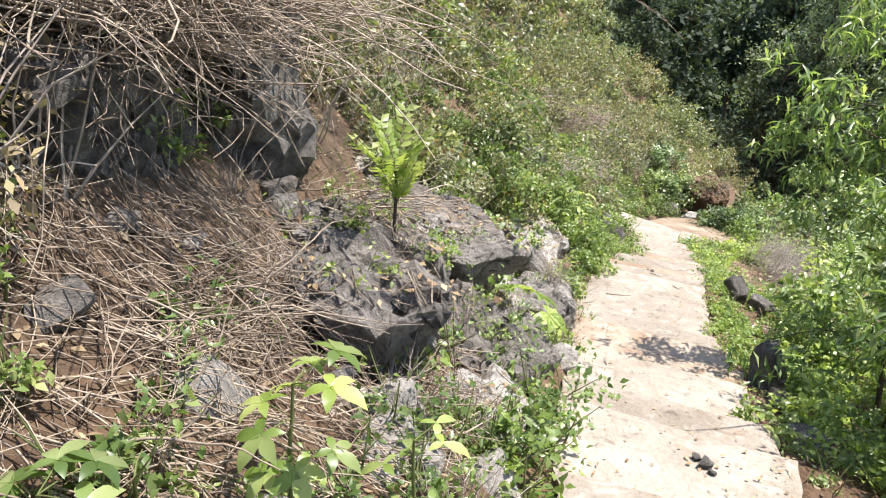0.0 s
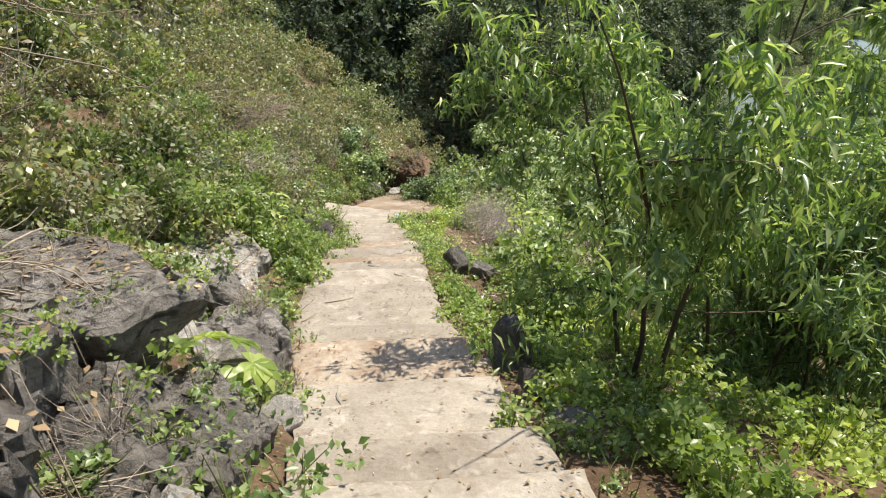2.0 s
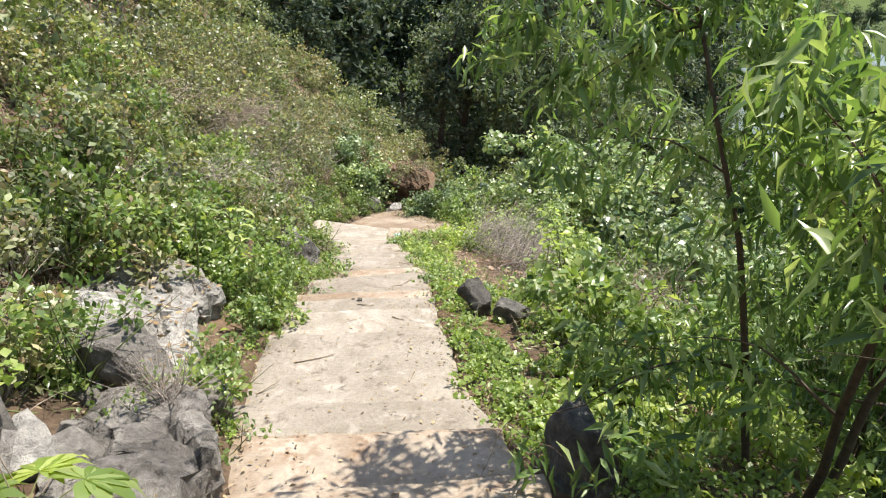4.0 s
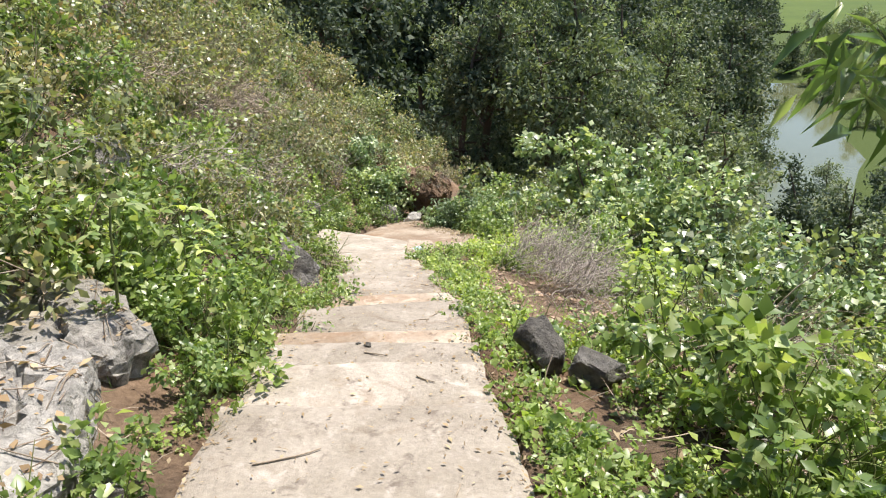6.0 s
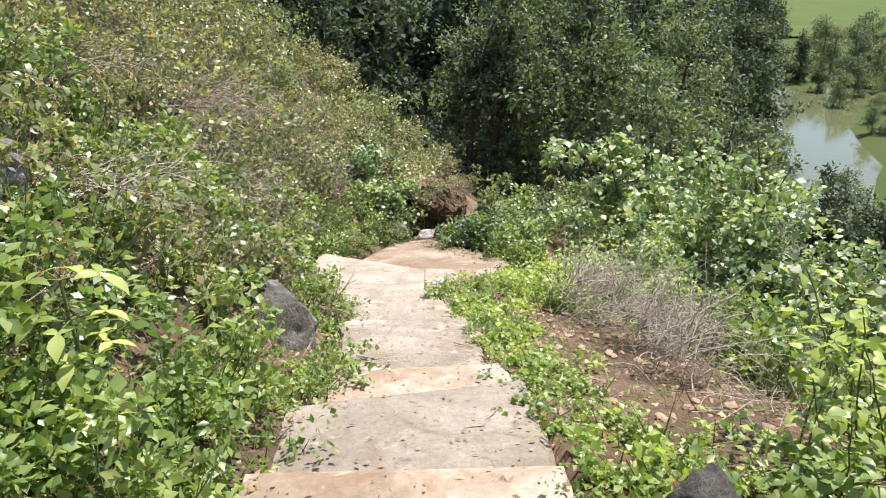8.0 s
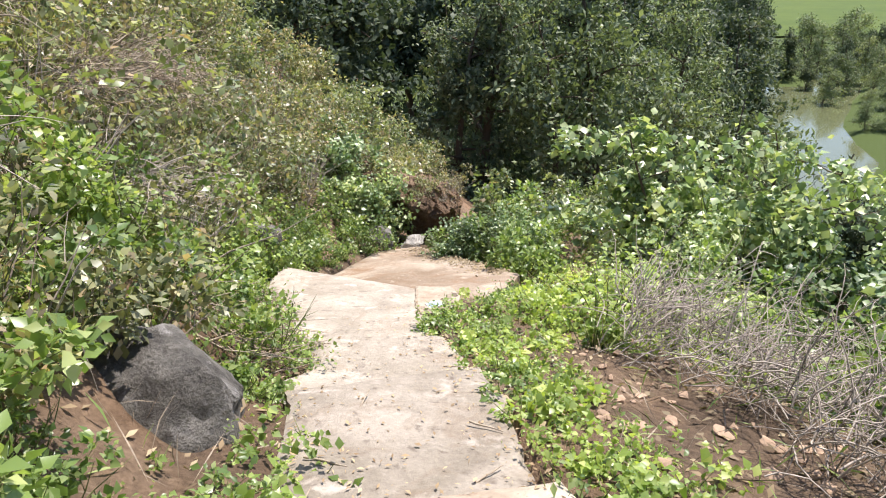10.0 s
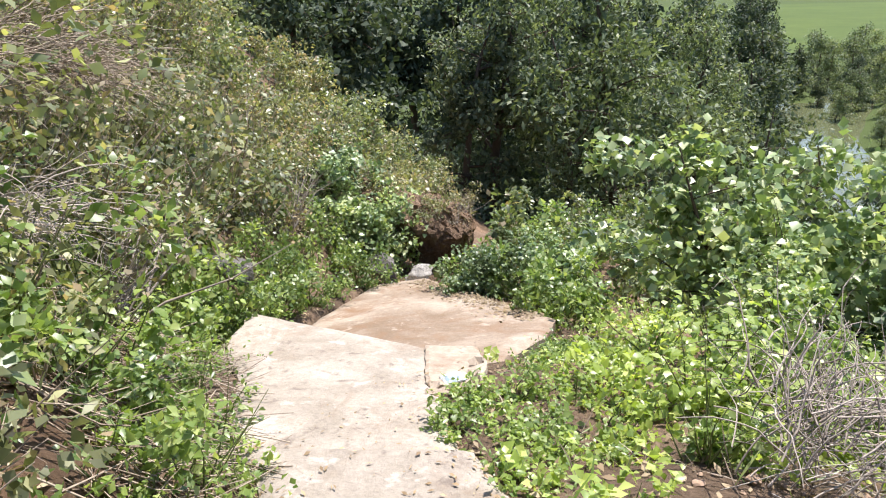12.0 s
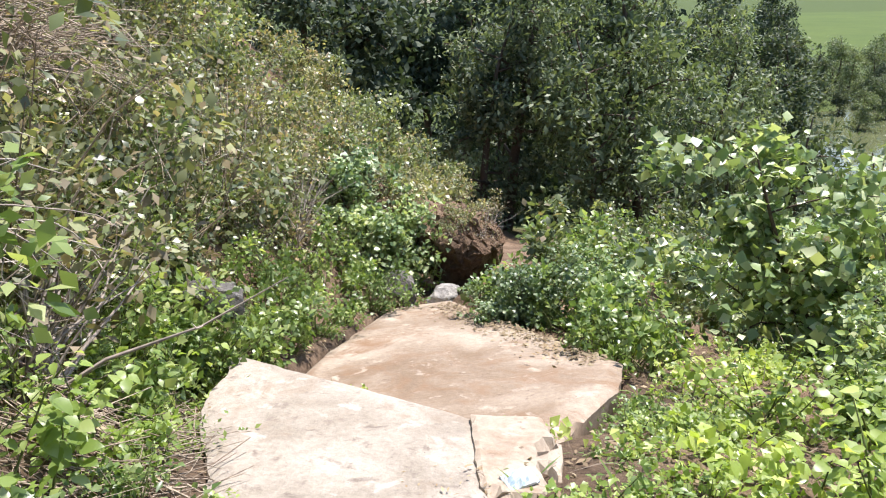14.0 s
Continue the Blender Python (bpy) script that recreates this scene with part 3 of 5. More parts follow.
ROCKS = [
    (30, (-1.9, 15.5, -1.86), (0.5, 0.4, 0.3), (0, 0, 15), DARK_SHADED_STONE, "grey stone half buried under the green bush", 9, 0),
    (22, (-1.12, 10.55, -0.72), (0.78, 0.7, 0.62), (0, 8, 10), DARK_SHADED_STONE, "dark rounded boulder overhung by scrub", 8, 0),
    (23, (-1.42, 8.55, 0.05), (0.5, 0.5, 0.6), (0, 0, 30), DARK_SHADED_STONE, "dark boulder half hidden in scrub", 8, 0),
    (24, (1.06, 7.92, 0.03), (0.27, 0.3, 0.36), (10, -20, 30), DARK_SHADED_STONE, "small dark angular rock among weeds", 7, 0),
    (25, (1.36, 7.75, -0.02), (0.36, 0.28, 0.2), (0, 10, -30), DARK_SHADED_STONE, "low dark rock in the weeds", 8, 0),
    (26, (1.34, 5.15, 0.66), (0.34, 0.46, 0.62), (0, 8, 10), DARK_SHADED_STONE, "upright dark rock beside the steps", 8, 0),
    (27, (1.40, 4.55, 0.74), (0.36, 0.75, 0.42), (0, 0, -8), DARK_SHADED_STONE, "low dark rock edging the steps", 9, 0),
    (28, (1.5, 3.9, 1.02), (0.34, 0.4, 0.22), (0, 0, 10), LIMESTONE, "small grey stone edging the path", 9, 0),
    (29, (-3.5, 13.6, -0.25), (0.9, 0.8, 0.6), (0, 0, 20), LIMESTONE_PALE, "pale outcrop high on the scrub slope", 9, 0),
    (32, (-0.72, 18.75, -3.25), (0.5, 0.4, 0.5), (0, 0, 20), DARK_SHADED_STONE, "dark stone by the hollow below the bank", 8, 0),
    (33, (-0.2, 18.6, -3.28), (0.5, 0.3, 0.25), (0, 0, 5), LIMESTONE_PALE, "pale stone at the landing's end", 9, 0),
    (35, (-2.3, 9.5, 0.75), (0.6, 0.5, 0.45), (0, 0, 50), LIMESTONE, "grey outcrop in the scrub", 9, 0),
    (36, (1.95, 7.0, -0.02), (0.5, 0.4, 0.2), (0, 0, 15), LIMESTONE_PALE, "flat pale stone in the weeds", 9, 0),
    (37, (-0.75, 5.95, 0.45), (0.4, 0.5, 0.4), (0, 0, 25), LIMESTONE, "grey stone at the path edge", 9, 0),
    (38, (-0.8, 6.35, 0.35), (0.3, 0.35, 0.3), (0, 0, 70), LIMESTONE, "small grey stone at the path edge", 9, 0),
    (39, (-0.28, 4.05, 0.98), (0.4, 0.45, 0.34), (0, 0, 70), LIMESTONE_PALE, "pale angular stone beside the steps", 9, 0),
    (40, (-1.05, 5.9, 0.8), (0.6, 0.5, 0.45), (0, 0, 20), LIMESTONE, "grey stone in front of the pale slab", 9, 0),
]
for s, place, size, turn, mat, label, cuts, lay in ROCKS:
    rock(s, place, size, turn, mat, label, cuts, lay, detail=4)
rng = np.random.default_rng(77)
for k in range(34):
    y = rng.uniform(0.9, 6.2)
    d = rng.uniform(0.15, 2.4)
    x = float(np.interp(y, LY, LX)) - d
    w = rng.uniform(0.14, 0.42)
    z = float(ground(np.array([x]), np.array([y]))[0])
    rock(300 + k, (x, y, z + 0.02), (w, w * rng.uniform(0.7, 1.2), w * rng.uniform(0.5, 0.8)), (rng.uniform(-20, 20), rng.uniform(-20, 20), rng.uniform(0, 360)),
         LIMESTONE if k % 3 else LIMESTONE_PALE, "loose grey limestone chunk on the bank", 9, 0, detail=3, group="loose stones", name="stone")


# ---- plants ----
def unit(rng, n, lift=0.0):
    d = rng.normal(0, 1, (n, 3))
    d[:, 2] += lift
    return d / np.linalg.norm(d, axis=1, keepdims=True)


def shrub(seed, height, width, count, leaf_len, ratio, leaf_mat, stem_mat, name="shrub", stems=14, shape=4, bare=0.3, fan=0.9, clump=0.10, spread_up=0.6, subs=1, points=4, lobed=True):
    """A shrub of many thin stems from one base, with leaves in clumps along their outer parts."""
    rng = np.random.default_rng(seed)
    root = new(name)
    paths, radii, spots = [], [], []
    for _ in range(stems):
        a = rng.uniform(0, 2 * np.pi)
        tilt = fan * np.sqrt(rng.uniform(0, 1))
        d = (np.cos(a) * tilt * width / height * 1.2, np.sin(a) * tilt * width / height * 1.2, 1.0)
        p = bend(rng, (rng.normal(0, 0.05), rng.normal(0, 0.05), -0.08), d, height * rng.uniform(0.65, 1.15), points, 0.05, 0.16)
        paths.append(p)
        radii.append((0.006 + 0.004 * height, 0.0016))
        spots.append(p[1:])
        for _ in range(subs):
            k = rng.integers(1, points - 1)
            s = bend(rng, p[k], unit(rng, 1, 0.5)[0], height * rng.uniform(0.2, 0.4), 3, 0.04, 0.2)
            paths.append(s)
            radii.append((0.0035, 0.0012))
            spots.append(s[1:])
    v, f = tubes(paths, radii, 3)
    tagged(put_mesh("stemwork", v, f, stem_mat, root, "thin tangled stems"), kind="stuff")
    spots = np.concatenate(spots)
    if lobed:
        lobes = max(6, count // 48)
        centres = spots[rng.integers(0, len(spots), lobes)]
        size = clump * rng.uniform(0.9, 1.9, lobes)
        k = rng.integers(0, lobes, count)
        out = unit(rng, count, 0.55)
        at = centres[k] + out * (size[k] * rng.uniform(0.45, 1.1, count))[:, None]
        along, up = out + rng.normal(0, 0.55, (count, 3)) + np.array([0, 0, -0.25]), out * 0.5 + unit(rng, count, spread_up * 2.0)
    else:
        pick = rng.integers(0, len(spots), max(8, count // 15))
        clumps = spots[pick] + rng.normal(0, clump, (len(pick), 3)) * np.array([1, 1, 0.8])
        at = clumps[rng.integers(0, len(clumps), count)] + rng.normal(0, clump * 0.5, (count, 3))
        along, up = unit(rng, count, 0.1), unit(rng, count, spread_up * 2.2)
    at[:, 2] = np.maximum(at[:, 2], 0.02)
    ln = leaf_len * rng.uniform(0.6, 1.35, count)
    v, f = leaves(at, along, up, ln, ln * ratio * rng.uniform(0.8, 1.2, count), shape)
    tagged(put_mesh("foliage", v, f, leaf_mat, root), kind="stuff")
    return root


def spot_pose(x, y, rng, s, sink):
    z = float(ground(np.array([x]), np.array([y]))[0]) - sink
    return pose(x, y, z, rng.uniform(-8, 8), rng.uniform(-8, 8), rng.uniform(0, 360)) @ Matrix.Scale(s, 4)


def scatter(kinds, spots, rng, label, category, group, scale=(0.8, 1.25), sink=0.03):
    """Copies of some kinds of plant over the ground, each a thing of its own."""
    for x, y in spots:
        k = kinds[rng.integers(0, len(kinds))]
        m = spot_pose(x, y, rng, rng.uniform(*scale), sink)
        c = copy_thing(k, m)
        c.matrix_basis = m
        tagged(c, label, category, group)


def thicket(name, kinds, spots, rng, label, category, scale=(0.8, 1.25), sink=0.03):
    """A growth too dense to count, of the same plants, joined by leaf and by stem."""
    bulk = {}
    for x, y in spots:
        k = kinds[rng.integers(0, len(kinds))]
        m = np.array(spot_pose(x, y, rng, rng.uniform(*scale), sink))
        for o in k.children:
            if o.name.startswith("stem") and rng.uniform() < 0.7:
                continue
            me = o.data
            v = np.empty(len(me.vertices) * 3, np.float32)
            me.vertices.foreach_get("co", v)
            t = np.empty(len(me.loops), np.int32)
            me.loops.foreach_get("vertex_index", t)
            bulk.setdefault(me.materials[0], []).append((v.reshape(-1, 3) @ m[:3, :3].T + m[:3, 3], t.reshape(-1, 3)))
    root = tagged(new(name), label, category, kind="stuff")
    for mat, pieces in bulk.items():
        v, f = joined(pieces)
        tagged(put_mesh("foliage" if "leaf" in mat.name else "stemwork", v, f, mat, root), kind="stuff")


def drop_kinds(kinds):
    for k in kinds:
        for o in (*k.children_recursive, k):
            bpy.data.objects.remove(o)


def area(rng, n, x0, x1, y0, y1, keep):
    """Random places in a rectangle where keep(x, y) holds."""
    out = []
    for _ in range(n * 6):
        if len(out) >= n:
            break
        x, y = rng.uniform(x0, x1), rng.uniform(y0, y1)
        if keep(x, y):
            out.append((x, y))
    return out


def off_left(x, y):
    return np.interp(y, LY, LX) - x


def off_right(x, y):
    return x - np.interp(y, RY, RX)


KEEP_OUT = [(p[0], p[1], 0.42 * max(s[0], s[1])) for _, p, s, *_ in ROCKS] + [(-1.5, 7.2, 0.6), (-1.3, 6.5, 0.5), (-0.65, 5.0, 0.5), (-0.5, 1.7, 0.4), (-0.85, 2.35, 0.5), (-0.5, 3.4, 0.5), (-1.2, 4.4, 0.6), (-1.9, 4.5, 0.7)]


def clear(x, y):
    return all((x - a) ** 2 + (y - b) ** 2 > r * r for a, b, r in KEEP_OUT)


def bare_soil(x, y):
    return 9.0 < y < 12.3 and 0.5 < off_right(x, y) < 1.9


def slab_top():
    """Finds the top of the bedrock at a place."""
    vs, fs = [], []
    for ob in SLABS:
        k = len(vs)
        vs += [v.co.copy() for v in ob.data.vertices]
        fs += [[k + i for i in p.vertices] for p in ob.data.polygons]
    tree_of = BVHTree.FromPolygons(vs, fs)

    def at(x, y):
        hit = tree_of.ray_cast(Vector((x, y, 12.0)), Vector((0, 0, -1)))
        g = float(ground(np.array([x]), np.array([y]))[0])
        return (max(hit[0].z, g), hit[0].z > g) if hit[0] else (g, False)
    return at


rock_top = slab_top()
KEEP_OUT += [(-0.85, 6.65, 0.3), (-0.95, 7.15, 0.35), (-1.3, 6.9, 0.5), (0.2, 13.4, 0.35), (0.35, 13.9, 0.3), (-1.0, 10.05, 0.42), (-1.25, 9.75, 0.3), (1.15, 7.45, 0.3), (1.35, 7.1, 0.25), (1.25, 4.6, 0.25)]
rng = np.random.default_rng(21)
olive = [shrub(100 + i, 0.75, 0.62, 660, 0.062, 0.55, LEAF_OLIVE, TWIG, "scrub_bush", clump=0.085) for i in range(4)]
green = [shrub(110 + i, 0.8, 0.62, 660, 0.066, 0.6, LEAF_SCRUB, TWIG, "scrub_bush", clump=0.085) for i in range(4)]
tall = [shrub(105 + i, 1.5, 1.0, 1500, 0.068, 0.58, LEAF_SCRUB if i % 2 else LEAF_OLIVE, TWIG, "tall_scrub", 22, clump=0.16, points=5) for i in range(4)]
fresh = [shrub(160 + i, 0.8, 0.62, 700, 0.055, 0.58, LEAF_FRESH, GREEN_STEM, "green_bush", 16, clump=0.085) for i in range(2)]
lime2 = [shrub(170 + i, 0.5, 0.5, 300, 0.062, 0.68, LEAF_LIME, GREEN_STEM, "leafy_bush", 10, 5, clump=0.08) for i in range(2)]
brown = [shrub(115 + i, 0.7, 0.62, 380, 0.045, 0.5, LEAF_BROWN, GREY_TWIG, "withered_scrub", 22, clump=0.1) for i in range(2)]
lime = [shrub(120 + i, 0.62, 0.5, 380, 0.062, 0.66, LEAF_FRESH, GREEN_STEM, "leafy_bush", 12, 5, clump=0.075) for i in range(3)]
bare = [shrub(130 + i, 0.7, 0.8, 50, 0.04, 0.5, LEAF_DEAD, GREY_TWIG, "dry_bush", 36, 4, subs=2, lobed=False) for i in range(2)]
weed = [shrub(140 + i, 0.24, 0.28, 110, 0.042, 0.74, LEAF_LIME, GREEN_STEM, "weed", 5, 5, clump=0.05, spread_up=1.3, subs=1, points=3, lobed=False) for i in range(4)]
weed2 = [shrub(150 + i, 0.30, 0.26, 110, 0.040, 0.58, LEAF_FRESH, GREEN_STEM, "weed", 5, 5, clump=0.055, spread_up=1.0, subs=1, points=3, lobed=False) for i in range(4)]

scatter(olive + green + fresh + lime, area(rng, 125, -6, 0.5, 5.6, 14, lambda x, y: 0.7 < off_left(x, y) < 4 and clear(x, y)), rng, "olive-green scrub bush with dry twigs on the bank", "bush", "scrub on the bank", (0.7, 1.25))
scatter(tall, area(rng, 66, -5, 1.5, 13.8, 21.5, lambda x, y: (0.95 if y < 18 else 1.3) < off_left(x, y) < 4.5 and clear(x, y)), rng, "tall green scrub bush overhanging the path", "bush", "scrub on the bank", (0.7, 1.2))
scatter(fresh, [(-2.05, 15.2), (-2.4, 14.8), (-1.9, 15.7), (-2.6, 15.4), (-3.1, 16.4), (-3.6, 11.4), (-2.4, 12.2), (-1.9, 17.2), (-1.7, 8.9), (-4.3, 13.0), (-1.3, 18.6), (-0.9, 19.9)], rng, "fresh green bush on the bank", "bush", "green bushes", (0.9, 1.3))
# bushes added to darken the bank beneath the dead branches
scatter(brown, area(rng, 16, -3.6, -1.4, 0.4, 4.2, lambda x, y: off_left(x, y) > 2.0), rng, "withered bush added to darken under dead branches", "bush", "withered scrub", (0.9, 1.4))
thicket("path_edge_weeds", weed + weed2, area(rng, 260, -3, 2, 1.2, 14.5, lambda x, y: (0.1 < off_right(x, y) < 0.75 or 0.0 < off_left(x, y) < 0.5) and clear(x, y) and not bare_soil(x, y)), rng, "low green weeds crowding the path edges", "weeds", (0.5, 0.9))
thicket("hillside_scrub", olive + green, area(rng, 120, -11, 3, 6, 31, lambda x, y: off_left(x, y) > 3.4 and off_left(x, y) < 11 and y < 21), rng, "dense olive-green scrub over the hillside", "scrub", (1.2, 2.3))
thicket("bend_scrub", olive + green, area(rng, 100, -9, 3, 20, 32, lambda x, y: 1.0 < off_left(x, y) < 10), rng, "olive-green scrub on the shoulder of the hill", "scrub", (1.0, 1.8))
scatter(brown, area(rng, 40, -6, 1, 6, 22, lambda x, y: 0.8 < off_left(x, y) < 5 and clear(x, y)), rng, "half-withered brownish bush on the bank", "bush", "withered scrub", (0.9, 1.7))
scatter(olive + green, area(rng, 34, -7, -1.5, 1.5, 6.5, lambda x, y: off_left(x, y) > 2.7 and clear(x, y)), rng, "olive-green scrub bush above the rocks", "bush", "scrub on the bank", (0.9, 1.5))
scatter(brown + olive, area(rng, 16, -3.6, -1.2, 4.9, 6.6, lambda x, y: 1.1 < off_left(x, y) < 2.9 and clear(x, y)), rng, "scrub bush growing behind the ledge", "bush", "scrub on the bank", (0.7, 1.1))
scatter(bare, area(rng, 26, -6, 0, 6, 20, lambda x, y: off_left(x, y) > 0.8 and clear(x, y)), rng, "leafless dry bush on the bank", "bush", "dry bushes", (0.9, 1.5))
scatter(lime2 + lime, area(rng, 34, -3, 0, 5.8, 11.5, lambda x, y: 0.2 < off_left(x, y) < 1.1 and clear(x, y)), rng, "yellow-green leafy bush beside the steps", "bush", "leafy bushes by the path", (0.55, 0.9))
scatter(weed + weed2, [(0.08, 2.4), (-0.02, 2.62), (0.12, 2.2), (-0.1, 2.85), (-0.12, 2.3), (0.0, 2.1), (0.1, 1.9), (0.15, 2.75)], rng, "green weed clump at the path edge", "weed", "weeds along the path", (1.0, 1.3), -0.06)
thicket("bend_growth", green + lime + fresh, area(rng, 44, 0.2, 6, 18.5, 27, lambda x, y: off_right(x, y) > 0.2), rng, "dense green growth below the bend", "scrub", (1.0, 1.9))
scatter(bare, area(rng, 10, -2.2, -0.1, 1.2, 5.5, lambda x, y: 0.2 < off_left(x, y) < 1.8), rng, "thin dry twigs growing among the rocks", "bush", "dry bushes", (0.4, 0.7))
scatter(lime, area(rng, 60, -4, 0, 5.8, 19, lambda x, y: 0.25 < off_left(x, y) < 1.6 and clear(x, y)), rng, "fresh green leafy bush beside the path", "bush", "leafy bushes by the path", (0.65, 1.05))
scatter(weed + weed2, area(rng, 110, -3, 1, 5.2, 16, lambda x, y: 0.0 < off_left(x, y) < 0.75 and clear(x, y)), rng, "small green weed at the path edge", "weed", "weeds along the path", (0.6, 1.15))
scatter(weed2, area(rng, 40, -2.6, 0.3, 0.6, 3.2, lambda x, y: 0.0 < off_left(x, y) < 2.4), rng, "small green weed among dry stalks", "weed", "weeds among the rocks", (0.8, 1.4), -0.04)
scatter(weed, area(rng, 80, 0, 3.5, 3.4, 14, lambda x, y: 0.03 < off_right(x, y) < (0.5 if 9.0 < y < 12.3 else 1.0) and clear(x, y)), rng, "bright green low weed beside the steps", "weed", "weeds along the path", (0.6, 1.2))
thicket("ground_weeds", weed + weed + weed2, area(rng, 380, 0, 6, 1.6, 16.5, lambda x, y: 0.3 < off_right(x, y) < 4.0 and not bare_soil(x, y) and clear(x, y)), rng, "dense green low weeds on the downhill side", "weeds", (0.9, 1.6))
scatter(lime, area(rng, 78, 0, 7, 5.8, 16, lambda x, y: 0.9 < off_right(x, y) < 5 and not bare_soil(x, y) and not (12.4 < y < 15.8 and off_right(x, y) < 1.5)), rng, "fresh green leafy bush on the downhill side", "bush", "leafy bushes downhill", (0.8, 1.35))
scatter(lime2, area(rng, 26, 1.5, 3.6, 1.8, 4.4, lambda x, y: off_right(x, y) > 0.5), rng, "sunlit leafy bush below the steps", "bush", "leafy bushes downhill", (0.6, 0.9))
scatter(weed + weed2, area(rng, 14, -2.6, -1.8, 1.8, 2.6, lambda x, y: True), rng, "clump of green weeds under the dry branches", "weed", "weeds among the rocks", (0.8, 1.2))
thicket("slope_scrub", green, area(rng, 90, 1, 20, 1, 34, lambda x, y: off_right(x, y) > 3.4), rng, "green scrub over the slope to the river", "scrub", (1.2, 2.6))
scatter(lime, area(rng, 12, -0.5, 1.6, 15.8, 18.6, lambda x, y: 0.15 < off_right(x, y) < 0.8), rng, "broad-leaved plant behind the concrete landing", "bush", "plants behind the landing", (0.9, 1.3))
scatter(brown + bare, area(rng, 14, 1, 6, 6.5, 13, lambda x, y: 1.6 < off_right(x, y) < 4.5), rng, "grey withered bush among the weeds downhill", "bush", "withered bushes downhill", (0.7, 1.2))
extra = np.random.default_rng(909)
thicket("verge_weeds", weed + weed2, area(extra, 150, -3, 3.5, 3.4, 15, lambda x, y: (0.03 < off_right(x, y) < (0.5 if 9.0 < y < 12.3 else 1.0) or 0.0 < off_left(x, y) < 0.7) and clear(x, y)), extra, "bright green weeds along both verges", "weeds", (0.6, 1.15))
scatter(lime + fresh, [(-1.75, 15.7), (-1.6, 16.3), (-1.5, 16.9), (-1.25, 17.4), (-1.85, 14.9), (-2.1, 14.2), (-1.95, 15.2), (-2.3, 15.6), (-1.9, 16.7), (-1.1, 18.2)], extra, "sunlit green bush hanging over the slab", "bush", "green bushes", (0.8, 1.1))
scatter(brown, [(-2.9, 14.2), (-3.2, 14.8), (-2.7, 15.1), (-3.4, 14.2), (-2.6, 14.6), (-3.0, 13.6)], extra, "brown withered bush tangled with dead branches", "bush", "withered scrub", (0.9, 1.3))
thicket("stepside_weeds", weed, area(extra, 60, 0.6, 3.6, 5.0, 8.6, lambda x, y: 0.12 < off_right(x, y) < 2.2 and clear(x, y)), extra, "bright green low weeds beside the steps", "weeds", (0.8, 1.3))
scatter(weed2 + weed, area(extra, 8, -1.4, -0.3, 5.7, 7.0, lambda x, y: 0.05 < off_left(x, y) < 0.5), extra, "small green weed at the path edge", "weed", "weeds along the path", (0.6, 0.95))
scatter(lime + lime2, [(-0.78, 6.1), (-1.0, 6.0), (-0.74, 6.5), (-0.66, 5.9), (-0.72, 7.5), (-0.78, 7.8), (-0.74, 8.2), (-0.82, 7.25), (-1.05, 11.2), (-1.2, 12.0), (-1.35, 12.9), (-1.45, 13.3), (-1.6, 13.7)], extra, "yellow-green leafy bush crowding the steps", "bush", "leafy bushes by the path", (0.6, 0.85))
scatter(olive + green, [(-1.5, 10.65), (-1.4, 10.98), (-1.55, 10.25), (-1.75, 10.5), (-1.7, 8.75), (-1.75, 8.4)], extra, "scrub bush hanging over a dark boulder", "bush", "scrub on the bank", (0.8, 1.05))
scatter(lime + weed, [(-0.98, 10.05), (-1.2, 9.75), (-0.93, 11.0), (-1.25, 9.4), (-1.35, 9.95), (-1.0, 9.5), (-1.1, 11.3)], extra, "yellow-green leafy bush at the foot of the boulder", "bush", "leafy bushes by the path", (0.5, 0.75))
for k, (x, y) in enumerate([(-0.95, 15.1), (-0.8, 14.95), (-0.62, 14.72), (-0.48, 14.5), (-0.33, 14.38), (-1.1, 15.2), (0.05, 14.15)]):
    m = pose(x, y, 1.53 + 0.063 * x - 0.261 * y, 0, 0, 50 * k) @ Matrix.Scale(0.62, 4)
    c = copy_thing((weed + weed2)[k % 8], m)
    c.matrix_basis = m
    tagged(c, "small green weed in the joint between the slabs", "weed", "weeds along the path")
for x, y, s in [(-0.6, 20.2, 0.8), (0.1, 20.4, 0.8), (0.4, 20.1, 0.6), (-0.1, 19.95, 0.55), (-0.9, 20.5, 0.9), (0.5, 20.6, 0.8)]:
    m = pose(x, y, rock_top(x, y)[0] - 0.05, 0, 0, 70 * x) @ Matrix.Scale(s, 4)
    c = copy_thing((olive + brown)[int(abs(x) * 10) % 6], m)
    c.matrix_basis = m
    tagged(c, "dry scrub bush on the earth bank", "bush", "scrub on the bank")
for k in range(46):
    y = rng.uniform(1.0, 6.0)
    x = float(np.interp(y, LY, LX)) - rng.uniform(0.05, 2.1)
    m = pose(x, y, rock_top(x, y)[0] - 0.03, rng.uniform(-10, 10), rng.uniform(-10, 10), rng.uniform(0, 360)) @ Matrix.Scale(rng.uniform(0.6, 1.1), 4)
    c = copy_thing((weed2 + weed)[k % 8] if k % 4 else bare[0], m)
    c.matrix_basis = m if k % 4 else m @ Matrix.Scale(0.55, 4)
    tagged(c, "small green weed rooted in the rock cracks" if k % 4 else "thin dry twigs rooted in the rock cracks", "weed" if k % 4 else "bush", "growth on the rocks")
drop_kinds(tall + fresh + lime2 + olive + green + brown + lime + bare + weed + weed2)


